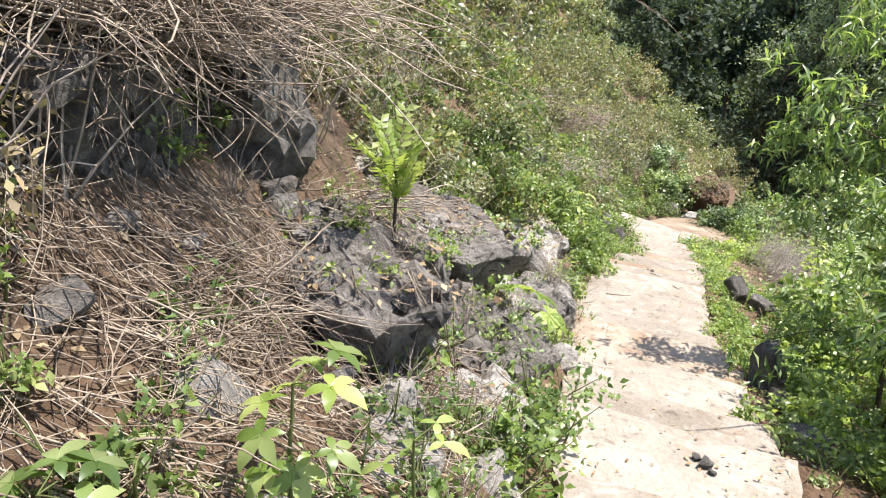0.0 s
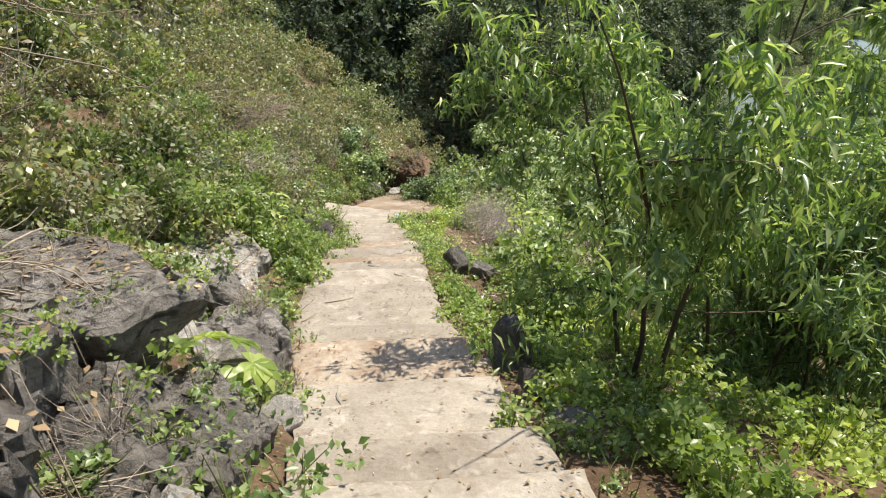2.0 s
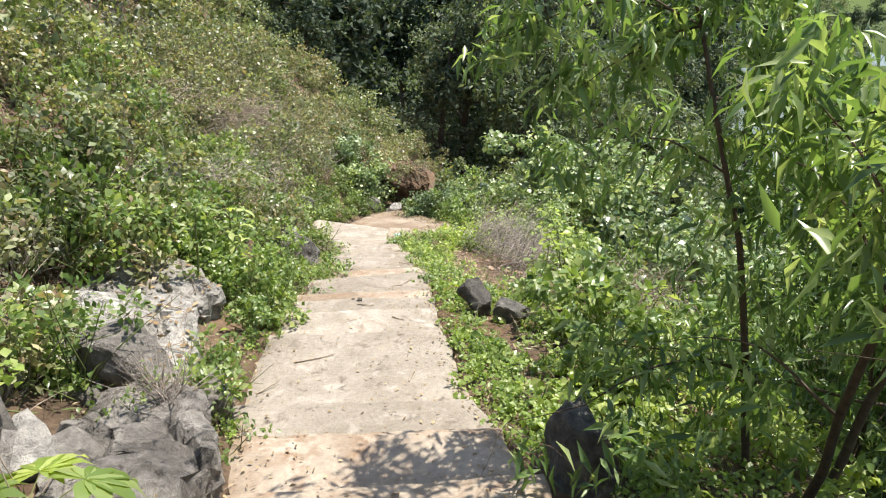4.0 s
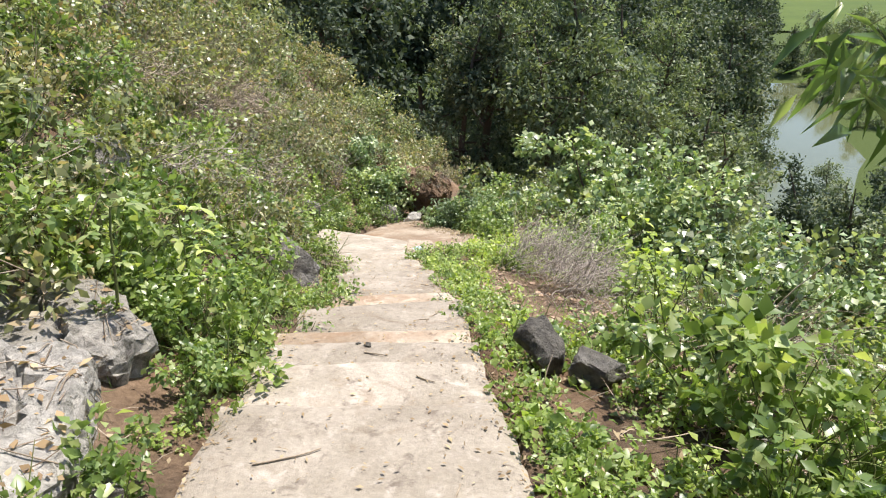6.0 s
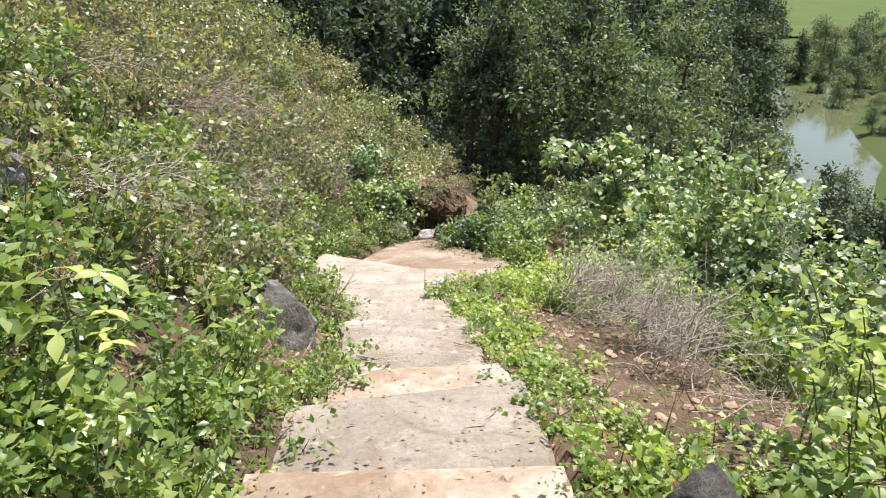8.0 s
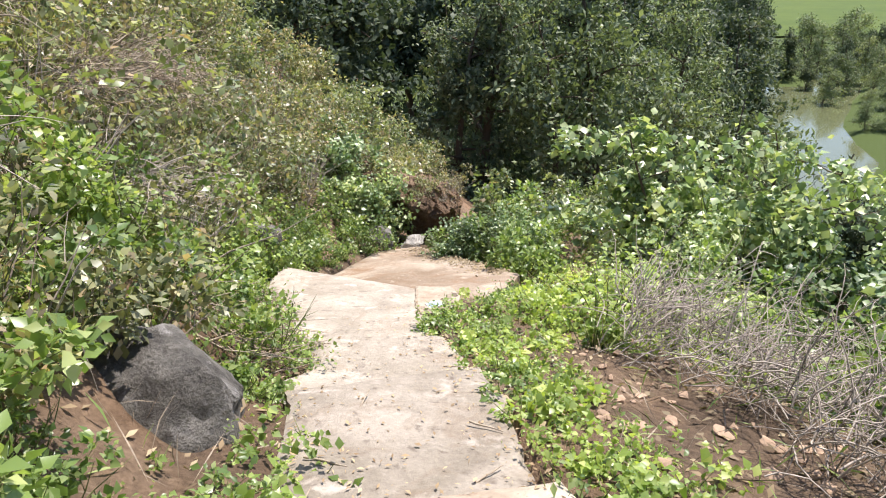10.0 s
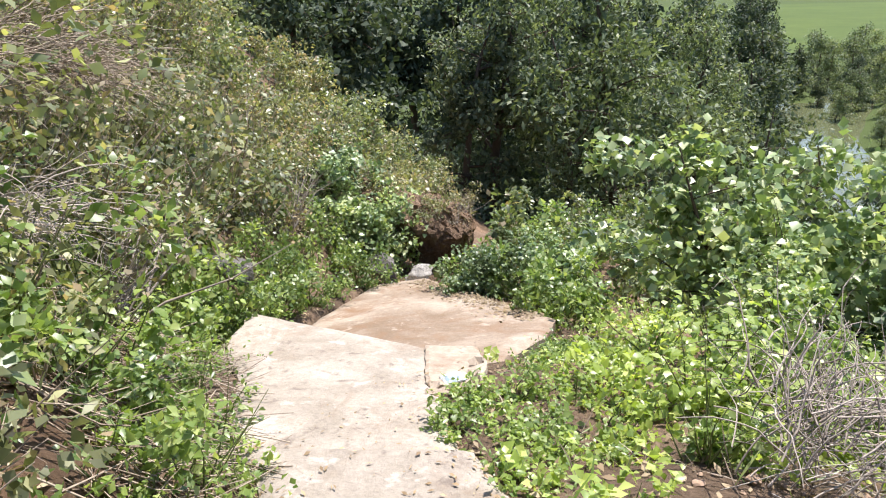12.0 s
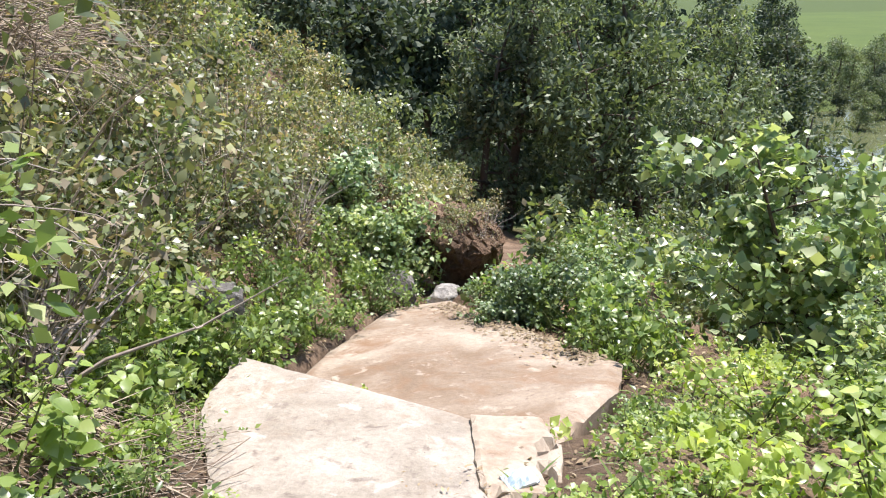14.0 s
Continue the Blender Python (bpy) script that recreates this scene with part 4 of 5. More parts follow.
def tree(seed, name, height, spread, trunk_r, count, leaf_len, ratio, leaf_mat, limbs=12, first=0.25, twigs=6, shape=4, droop=0.0, clump=0.35, hang=0.0, lean=(0, 0), stems=1, label_crown="", coarse=False):
    """A tapered trunk with limbs and twigs, and a ragged crown of leaves round the twigs."""
    rng = np.random.default_rng(seed)
    root = new(name)
    trunk_p, trunk_r2, paths, radii, spots = [], [], [], [], []
    for s in range(stems):
        a = rng.uniform(0, 6.28)
        off = (0.25 if stems > 1 else 0) * spread * 0.4
        t = bend(rng, (np.cos(a) * off, np.sin(a) * off, -0.3), (lean[0] + 0.25 * np.cos(a) * (stems > 1), lean[1] + 0.25 * np.sin(a) * (stems > 1), 1), height * rng.uniform(0.85, 1.05), 12, 0.0, 0.07)
        trunk_p.append(t)
        trunk_r2.append((trunk_r, trunk_r * 0.15))
        for _ in range(limbs):
            k = rng.uniform(first, 0.98)
            p0 = t[int(k * 11)]
            b = rng.uniform(0, 6.28)
            ln = spread * (1.05 - 0.6 * k) * rng.uniform(0.6, 1.1)
            limb = bend(rng, p0, (np.cos(b), np.sin(b), rng.uniform(0.1, 0.8)), ln, 8, droop, 0.13)
            limb = limb[::2] if coarse else limb
            paths.append(limb)
            radii.append((trunk_r * 0.42 * (1.1 - k * 0.6), trunk_r * 0.06))
            for _ in range(twigs):
                q = limb[rng.integers(len(limb) // 4, len(limb))]
                w = bend(rng, q, unit(rng, 1, 0.25)[0], ln * rng.uniform(0.25, 0.5), 3 if coarse else 5, droop * 1.6, 0.18)
                paths.append(w)
                radii.append((trunk_r * 0.09, trunk_r * 0.03))
                spots.append(w[1:])
            spots.append(limb[len(limb) // 3:])
    v, f = tubes(trunk_p, trunk_r2, 8)
    put_mesh("trunk", v, f, BARK, root)
    v, f = tubes(paths, radii, 3)
    tagged(put_mesh("branchwork", v, f, BARK, root), kind="stuff")
    spots = np.concatenate(spots)
    tuft = spots[rng.integers(0, len(spots), count // 14)] + rng.normal(0, clump * 0.7, (count // 14, 3))
    at = tuft[rng.integers(0, len(tuft), count)] + rng.normal(0, clump * 0.55, (count, 3)) * np.array([1, 1, 0.75])
    along = unit(rng, count, -hang)
    up = unit(rng, count, 1.4 if coarse else 2.2)
    ln = leaf_len * rng.uniform(0.6, 1.3, count)
    v, f = leaves(at, along, up, ln, ln * ratio, shape)
    tagged(put_mesh("crown", v, f, leaf_mat, root, label_crown), kind="stuff")
    return root


def stand(ob, x, y, rz=0, s=1.0, sink=0.05, dz=0.0):
    z = float(ground(np.array([x]), np.array([y]))[0]) - sink + dz
    ob.matrix_basis = pose(x, y, z, 0, 0, rz) @ Matrix.Scale(s, 4)
    return ob


# feathery narrow-leaved trees beside the upper steps
lance = [tree(201, "willow_tree", 3.7, 1.6, 0.024, 8000, 0.125, 0.22, LEAF_LANCE, 12, 0.26, 6, 5, 0.07, 0.10, 1.1, (0.02, 0.05), 3, "long narrow drooping leaves"),
         tree(202, "willow_tree", 3.3, 1.5, 0.022, 7400, 0.12, 0.22, LEAF_LANCE, 12, 0.24, 6, 5, 0.07, 0.10, 1.1, (0, 0.02), 3, "long narrow drooping leaves")]
for k, (x, y, rz, s) in enumerate([(2.2, 5.0, 0, 1.0), (4.1, 6.0, 140, 1.0), (5.3, 6.2, 200, 1.2), (5.6, 7.4, 20, 1.2), (3.4, 5.75, 75, 0.95), (4.6, 6.8, 290, 1.1)]):
    src = lance[k % 2]
    ob = src if k < 2 else copy_thing(src, Matrix())
    tagged(stand(ob, x, y, rz, s), "slender green tree with long narrow drooping leaves", "tree", "narrow-leaved trees")

# broad-leaved shrubs with pale shining leaves on the downhill side
broad = [tree(211, "broadleaf_tree", 3.1, 1.75, 0.05, 8600, 0.105, 0.85, LEAF_BROAD, 18, 0.08, 7, 5, 0.02, 0.15, 0.55, (0, 0), 2, "large pale heart-shaped leaves"),
         tree(212, "broadleaf_tree", 2.2, 1.35, 0.04, 3600, 0.11, 0.85, LEAF_BROAD, 15, 0.06, 6, 5, 0.02, 0.14, 0.35, (0, 0), 2, "large pale heart-shaped leaves")]
for k, (i, x, y, rz, s) in enumerate([(0, 4.75, 17.2, 0, 1.3), (1, 5.0, 12.4, 30, 0.95), (0, 5.4, 19.8, 120, 1.0), (1, 5.5, 15.6, 80, 0.95), (1, 0.75, 17.6, 200, 0.45), (1, 1.6, 17.2, 100, 0.52), (1, 6.8, 13.5, 0, 1.2), (1, 3.3, 15.2, 60, 0.55), (1, 0.45, 17.25, 20, 0.4)]):
    ob = broad[i] if k < 2 else copy_thing(broad[i], Matrix())
    tagged(stand(ob, x, y, rz, s), "rounded shrub with large pale-green shining leaves", "tree", "broad-leaved shrubs")

for k, (x, y, top, s) in enumerate([(-1.05, 19.4, -1.15, 0.34), (-1.4, 20.4, -0.35, 0.42), (-0.95, 19.9, -1.5, 0.3)]):
    z = float(ground(np.array([x]), np.array([y]))[0])
    ob = copy_thing(broad[1], Matrix())
    ob.matrix_basis = pose(x, y, z - 0.05, 0, 0, 77 * k) @ Matrix.Scale(min(s * 2, max(s, (top - z) / 2.4)), 4)
    tagged(ob, "pale broad-leaved shrub on the crest of the bank", "tree", "broad-leaved shrubs")

# dark forest in the valley
wood = [tree(221 + i, "forest_tree", 15, 5.4, 0.32, 6600, 0.43, 0.55, LEAF_FOREST, 20, 0.04, 4, 4, 0.03, 0.6, 0.2, coarse=True) for i in range(3)]
spots = [(-3, 40, 0, 0.95), (2.5, 49, 1, 1.1), (6, 50, 2, 0.95), (-9, 46, 1, 1.0), (14, 52, 0, 0.95), (-1, 57, 2, 1.2), (9, 60, 1, 1.15), (18, 62, 2, 1.0), (1.5, 36, 2, 0.6),
         (25, 70, 0, 1.0), (29, 80, 2, 1.0), (34, 86, 1, 0.85), (22, 84, 0, 1.1), (20, 55, 1, 0.9), (41, 97, 1, 0.85), (46, 108, 2, 0.85), (53, 117, 0, 0.75), (-4, 32, 1, 0.5), (39, 104, 0, 0.9),
         (1.5, 63, 1, 1.3), (9, 74, 0, 1.4), (-6, 66, 2, 1.2), (45, 100, 1, 0.95), (14.8, 28.8, 2, 0.4), (18, 31, 0, 0.45), (20, 33, 1, 0.45), (27, 61, 1, 0.85), (23.5, 57, 0, 0.8), (50, 100, 0, 0.5), (55, 98, 1, 0.45), (60, 101, 2, 0.5), (65, 105, 0, 0.5), (49, 93, 2, 0.35), (70, 109, 1, 0.5)]
for k, (x, y, i, s) in enumerate(spots):
    ob = wood[i] if i not in [p[2] for p in spots[:k]] else copy_thing(wood[i], Matrix())
    tagged(stand(ob, x, y, (k * 77) % 360, s), "tall dark green forest tree in the valley", "tree", "valley forest")
pale = [tree(231 + i, "riverside_tree", 7, 3.4, 0.14, 3700, 0.29, 0.42, LEAF_WOOD, 20, 0.05, 6, 4, 0.03, 0.42, 0.3, coarse=True) for i in range(2)]
spots = [(12, 32, 0, 1.0), (16, 39, 1, 1.0), (20, 46, 0, 0.9), (10, 26, 1, 0.75), (26, 44, 1, 0.6), (15, 25, 0, 0.75), (20, 29, 1, 0.8), (29, 51, 0, 0.5), (26, 57, 1, 0.7), (28, 65, 0, 0.6), (48, 76, 1, 0.6), (51, 83, 0, 0.6), (57, 92, 1, 0.7),
         (57, 105, 1, 1.0), (61, 106, 0, 1.1), (64, 109, 1, 1.15), (59, 112, 0, 1.15), (67, 114, 1, 1.2), (43, 62, 0, 0.5), (62, 118, 1, 1.0), (8, 39, 1, 1.5), (12, 44, 0, 1.5), (5.5, 35, 0, 1.1), (43, 68, 1, 0.5), (70, 120, 1, 1.0), (30, 74, 0, 0.6), (54, 97, 0, 0.6), (9.5, 33, 1, 1.0), (46, 84, 1, 0.75), (52, 90, 0, 0.85), (58, 96, 1, 0.85), (63, 101, 0, 0.8), (41.5, 69, 1, 0.4), (44, 73, 0, 0.45)]
for k, (x, y, i, s) in enumerate(spots):
    ob = pale[i] if i not in [p[2] for p in spots[:k]] else copy_thing(pale[i], Matrix())
    tagged(stand(ob, x, y, (k * 53) % 360, s), "green riverside tree with a ragged crown", "tree", "riverside trees")
lacy = tree(241, "feathery_tree", 13, 5.6, 0.24, 9000, 0.22, 0.4, LEAF_WOOD, 20, 0.2, 6, 4, 0.02, 0.4, 0.5, (0.03, 0), coarse=True)
for k, (x, y, rz, s) in enumerate([(2.4, 36.5, 0, 1.0), (8.2, 37.5, 130, 0.95), (12.5, 43, 250, 1.0)]):
    ob = lacy if k == 0 else copy_thing(lacy, Matrix())
    tagged(stand(ob, x, y, rz, s), "airy grey-green tree with dark limbs showing through", "tree", "airy trees")


# ---- dry brush, seedlings, litter ----
def brush(seed, place, reach, count, mat, label, name="dead_brush", lift=0.6, way=(1, 0.3), thick=0.008, arch=0.10, singles=24):
    """A heap of long arching dead stems."""
    rng = np.random.default_rng(seed)
    paths, radii = [], []
    for _ in range(count):
        a = rng.normal(0, 0.9)
        d = (way[0] * np.cos(a) - way[1] * np.sin(a), way[0] * np.sin(a) + way[1] * np.cos(a), rng.uniform(0.0, 2 * lift))
        ln = reach * rng.uniform(0.5, 1.2)
        p = bend(rng, rng.normal(0, 0.28, 3) * np.array([reach, reach, 0.35]), d, ln, 9, arch, 0.17)
        paths.append(p)
        w = thick * rng.uniform(0.5, 1.3)
        radii.append((w, w * 0.3))
        for _ in range(2):
            q = bend(rng, p[rng.integers(2, 8)], unit(rng, 1, 0.1)[0], ln * rng.uniform(0.1, 0.3), 5, 0.03, 0.2)
            paths.append(q)
            radii.append((w * 0.5, w * 0.2))
    root = new(name)
    for k in range(0, 3 * singles, 3):
        v, f = tubes(paths[k:k + 1], radii[k:k + 1], 5)
        put_mesh("branch", v, f, mat, root)
    v, f = tubes(paths[3 * singles:], radii[3 * singles:], 3)
    tagged(put_mesh("twigwork", v, f, mat, root), kind="stuff")
    root.matrix_basis = pose(*place)
    return tagged(root, label, "brushwood")


brush(314, (-2.4, 2.2, 3.55), 1.2, 240, TWIG, "dense dead branches hanging before the dark crag", lift=0.15, way=(1, 0.2), thick=0.008, arch=0.03)
brush(301, (-2.7, 2.7, 3.9), 1.5, 260, TWIG, "tangle of arching dead brown branches over the rocks", lift=0.28, way=(1, 0.3), thick=0.009, arch=0.035)
brush(302, (-2.7, 1.5, 3.95), 1.3, 200, TWIG, "tangle of arching dead branches on the bank", lift=0.25, way=(1, 0.5), thick=0.009, arch=0.035)
brush(319, (-2.0, 2.2, 3.8), 0.9, 300, TWIG, "mat of fine dead twigs hanging over the crag", lift=0.1, way=(1, 0.3), thick=0.005, arch=0.06)
brush(303, (-2.9, 3.8, 3.5), 1.6, 140, TWIG, "long arching dead branches above the ledge", lift=0.28, way=(1, 0.45), thick=0.008, arch=0.04)
brush(304, (-1.4, 1.1, 2.55), 0.7, 90, STRAW, "heap of dry straw-coloured stalks on the ground", lift=0.05, way=(1, -0.2), thick=0.005, arch=0.03)
brush(305, (-1.2, 1.7, 2.5), 0.6, 70, STRAW, "scattered dry stalks among the rocks", lift=0.08, way=(1, -0.4), thick=0.005, arch=0.03)
brush(311, (-0.8, 0.75, 2.45), 0.55, 70, STRAW, "dry stalks lying beside the path", lift=0.05, way=(1, 0.1), thick=0.005, arch=0.03)
brush(312, (-1.5, 3.4, 2.35), 0.6, 60, TWIG, "dry roots and twigs over the ledge", lift=0.1, way=(1, -0.3), thick=0.006, arch=0.05)
brush(306, (1.85, 11.2, -1.05), 0.65, 190, GREY_TWIG, "withered grey vine bush on bare soil", "withered_bush", 0.5, (0.5, 0.2), 0.0045, 0.15)
brush(313, (1.75, 10.2, -0.72), 0.6, 170, GREY_TWIG, "withered grey vine bush at the soil's edge", "withered_bush", 0.5, (0.4, 0.2), 0.0045, 0.15)
brush(315, (1.55, 12.0, -1.22), 0.65, 190, GREY_TWIG, "withered grey vine bush below the slab", "withered_bush", 0.5, (0.5, 0.1), 0.0045, 0.15)
brush(307, (2.5, 8.2, -0.15), 0.6, 80, STRAW, "dry stalks among the weeds", "dead_brush", 0.5, (1, 0.2), 0.004)
brush(308, (-1.9, 10.0, 0.55), 0.6, 80, GREY_TWIG, "bundle of dry grey stalks on the bank", "dead_brush", 0.25, (1, 0.3), 0.005, 0.05)
brush(309, (-3.3, 12.6, 0.9), 0.9, 60, TWIG, "dry grey twigs on the slope", "dead_brush", 0.3, (1, 0.3), 0.006, 0.05)
brush(310, (-2.9, 14.5, 0.25), 0.8, 120, TWIG, "leafless grey twigs on the slope", "dead_brush", 0.4, (1, 0.1), 0.006, 0.05)
brush(316, (-2.85, 14.9, 0.0), 0.8, 200, TWIG, "leafless grey branches hanging from the bank", "dead_brush", 0.2, (1, -0.2), 0.006, 0.07)
brush(317, (-2.15, 12.9, -0.45), 0.6, 130, GREY_TWIG, "heap of drooping dry vines beside the slab", "dead_brush", 0.3, (1, -0.1), 0.005, 0.14)
brush(318, (-2.7, 13.4, 0.25), 0.7, 90, TWIG, "brown dead twigs caught in the scrub", "dead_brush", 0.3, (1, 0.1), 0.005, 0.08)


def palmate(size, lobes, seed, droop=0.25):
    """One lobed leaf, its stalk end at the origin, spread along +y."""
    rng = np.random.default_rng(seed)
    vs, fs = [], []
    for k in range(lobes):
        a = radians(-130 + 260 * k / (lobes - 1))
        ln = size * (1.0 - 0.35 * abs(k - (lobes - 1) / 2) / ((lobes - 1) / 2)) * rng.uniform(0.9, 1.08)
        d = np.array([np.sin(a), np.cos(a), 0])
        s = np.array([np.cos(a), -np.sin(a), 0])
        base = len(vs)
        for t, w, z in ((0, 0.05, 0), (0.3, 0.20, 0.02), (0.55, 0.235, 0.0), (0.78, 0.15, -0.08), (1.0, 0.0, -droop)):
            for side in ((-1, 0, 1) if w else (0,)):
                vs.append(d * ln * t + s * side * w * ln + np.array([0, 0, (z + (0.03 if side else 0)) * ln]))
        for r in range(3):
            b = base + r * 3
            fs += [(b, b + 4, b + 3), (b, b + 1, b + 4), (b + 1, b + 5, b + 4), (b + 1, b + 2, b + 5)]
        b = base + 9
        fs += [(b, b + 1, base + 12), (b + 1, b + 2, base + 12)]
    return np.array(vs), np.array(fs)


def seedling(seed, x, y, z, height, leaf_size, count, mat, label, lobes=7, name="papaya_seedling"):
    rng = np.random.default_rng(seed)
    root = new(name)
    stalk = bend(rng, (0, 0, -0.1), (0.05, 0.02, 1), height + 0.1, 6, 0, 0.05)
    v, f = tubes([stalk], [(0.010, 0.005)], 6)
    put_mesh("stem", v, f, GREEN_STEM, root)
    for k in range(count):
        a = k * 2.4 + rng.uniform(-0.3, 0.3)
        p0 = stalk[-1 - (k % 3)] if height > 0.15 else stalk[-1]
        way = np.array([np.cos(a), np.sin(a), rng.uniform(0.1, 0.6)])
        pet = bend(rng, p0, way, leaf_size * rng.uniform(0.7, 1.3), 5, 0.06, 0.05)
        lv, lf = palmate(leaf_size * rng.uniform(0.75, 1.1), lobes, seed * 10 + k)
        turn = Matrix.Rotation(a - math.pi / 2, 3, "Z") @ Matrix.Rotation(-rng.uniform(0.1, 0.6), 3, "X")
        lv = lv @ np.array(turn).T + pet[-1]
        leaf = put_mesh("leaf", lv, lf, mat, root)
        tv, tf = tubes([pet], [(0.003, 0.002)], 4)
        put_mesh("leaf_stalk", tv, tf, GREEN_STEM, leaf)
    root.matrix_basis = pose(x, y, z)
    return tagged(root, label, "plant", "broad seedlings")


def feather_sapling(seed, x, y, z):
    """A thin stem with steep fronds of small paired leaflets."""
    r = np.random.default_rng(seed)
    root = new("sapling")
    stalk = bend(r, (0, 0, -0.05), (0.1, 0, 1), 0.6, 6, 0, 0.03)
    v, f = tubes([stalk], [(0.014, 0.008)], 6)
    put_mesh("stem", v, f, BARK, root)
    for k in range(15):
        a = k * 2.4 + r.uniform(-0.3, 0.3)
        rib = bend(r, stalk[-1 - k % 3], (np.cos(a) * 0.55, np.sin(a) * 0.55, 1), r.uniform(0.24, 0.42), 9, 0.05, 0.04)
        way = np.gradient(rib, axis=0)
        at = np.repeat(rib[2:], 2, axis=0)
        fwd = np.repeat(way[2:] / np.linalg.norm(way[2:], axis=1, keepdims=True), 2, axis=0)
        side = np.array([-np.sin(a), np.cos(a), 0.15]) * np.where(np.arange(len(at)) % 2, 1, -1)[:, None]
        ln = r.uniform(0.065, 0.105, len(at))
        v, f = leaves(at, side + fwd * 0.7, np.cross(side, fwd) + r.normal(0, 0.25, side.shape), ln, ln * 0.5, 5)
        frond = put_mesh("frond", v, f, LEAF_LIME, root)
        v, f = tubes([rib], [(0.003, 0.0015)], 4)
        put_mesh("rib", v, f, GREEN_STEM, frond)
    root.matrix_basis = pose(x, y, z)
    return tagged(root, "yellow-green sapling with steep feathery fronds on the rocks", "plant")


def leafy_plant(seed, height, count, size, mat):
    """Upright stems with drooping heart-shaped leaves all the way up."""
    r = np.random.default_rng(seed)
    root = new("leafy_plant")
    at, along, up = [], [], []
    for k in range(count):
        p = bend(r, r.normal(0, 0.1, 3) * np.array([1, 1, 0]) + np.array([0, 0, -0.05]), (r.normal(0, 0.28), r.normal(0, 0.28), 1), height * r.uniform(0.6, 1.1), 9, 0.01, 0.09)
        v, f = tubes([p], [(0.007, 0.003)], 4)
        put_mesh("stem", v, f, GREEN_STEM, root)
        for q in np.repeat(p[2:], 5, axis=0):
            a = r.uniform(0, 6.28)
            d = np.array([np.cos(a), np.sin(a), r.uniform(-0.7, 0.35)])
            at.append(q + d * r.uniform(0.01, 0.09) + r.normal(0, 0.02, 3))
            along.append(d + np.array([0, 0, -0.2]))
            up.append(d * 0.3 + np.array([0, 0, 1]) + r.normal(0, 0.3, 3))
    n = len(at)
    ln = size * r.uniform(0.5, 1.25, n)
    v, f = leaves(np.array(at), np.array(along), np.array(up), ln, ln * r.uniform(0.6, 0.85, n), 9)
    tagged(put_mesh("foliage", v, f, mat, root), kind="stuff")
    return root


def on_ground(x, y):
    return float(ground(np.array([x]), np.array([y]))[0])


seedling(501, -0.40, 1.08, on_ground(-0.40, 1.08), 0.55, 0.14, 9, LEAF_LIME, "young papaya seedling with drooping lobed leaves", 5)
seedling(502, -0.66, 0.5, on_ground(-0.66, 0.5), 0.22, 0.13, 7, LEAF_FRESH, "low broad-leaved seedling beside dry stalks", 5)
seedling(503, -0.72, 4.3, 1.0, 0.28, 0.24, 7, LEAF_LIME, "large pale-green lobed leaves under the rock ledge", 9)
seedling(504, -0.05, 1.3, on_ground(-0.05, 1.3), 0.5, 0.10, 6, LEAF_LIME, "slender seedling with heart-shaped leaves", 3)
feather_sapling(505, -1.2, 3.2, rock_top(-1.2, 3.2)[0])
seedling(506, -1.15, 8.3, on_ground(-1.15, 8.3), 0.7, 0.12, 14, LEAF_LIME, "yellow-green sapling on the bank", 3, "sapling")
seedling(507, 1.25, 3.75, on_ground(1.25, 3.75) + 0.02, 0.08, 0.12, 4, LEAF_LIME, "small broad-leaved plant at the path edge", 3)
seedling(508, -1.25, 7.6, 0.5, 0.55, 0.09, 10, LEAF_FRESH, "thin plant with soft green leaves before the slab", 3, "sapling")

plants = [leafy_plant(520 + i, 0.8, 6, 0.07, LEAF_LIME) for i in range(4)]
r = np.random.default_rng(540)
downhill = [(1.55, 8.3), (1.9, 8.7), (2.5, 9.0), (1.6, 12.9), (1.9, 13.2), (2.2, 12.8), (2.0, 13.7), (2.5, 13.5), (1.7, 14.3), (2.4, 14.4), (2.9, 13.0), (3.0, 14.0), (2.9, 12.2)]
uphill = [(-1.9, 8.7), (-2.1, 8.1), (-1.5, 12.6), (-1.7, 13.1), (-1.9, 12.3), (-2.2, 13.6), (-1.75, 13.8), (-2.1, 14.6), (-2.6, 16.0), (-1.9, 11.2), (-2.3, 11.6)]
for k, (x, y) in enumerate(downhill + uphill):
    c = copy_thing(plants[k % 4], Matrix())
    tagged(stand(c, x, y, r.uniform(0, 360), r.uniform(0.75, 1.15) * (1.0 if k < len(downhill) else 0.8)), "upright plant with broad yellow-green leaves", "plant", "leafy plants downhill" if k < len(downhill) else "leafy plants on the bank")
drop_kinds(plants)


def tread_z(x, y):
    """Height of the concrete at a place."""
    best = -99.0
    for k in range(len(NOSE) - 1):
        (l0, r0), (l1, r1) = NOSE[k], NOSE[k + 1]
        u = min(max((x - np.interp(y, LY, LX)) / (np.interp(y, RY, RX) - np.interp(y, LY, LX)), 0), 1)
        a, b = l0 + (r0 - l0) * u, l1 + (r1 - l1) * u
        if a <= y < b:
            nose = float(np.interp(b, PY, PZ))
            best = nose + (b - y) / (b - a) * max(float(np.interp(a, PY, PZ)) - nose - 0.14, 0.03)
            if k == len(NOSE) - 2:
                ex, ey = np.interp(y, LY, LX) + (np.interp(y, RY, RX) - np.interp(y, LY, LX)) * u, b
                end = -1.69 - 0.251 * (ex + 0.06) - 0.547 * (ey - 13.67)
                best = -1.46 + (end + 1.46) * (y - a) / (b - a)
    return best


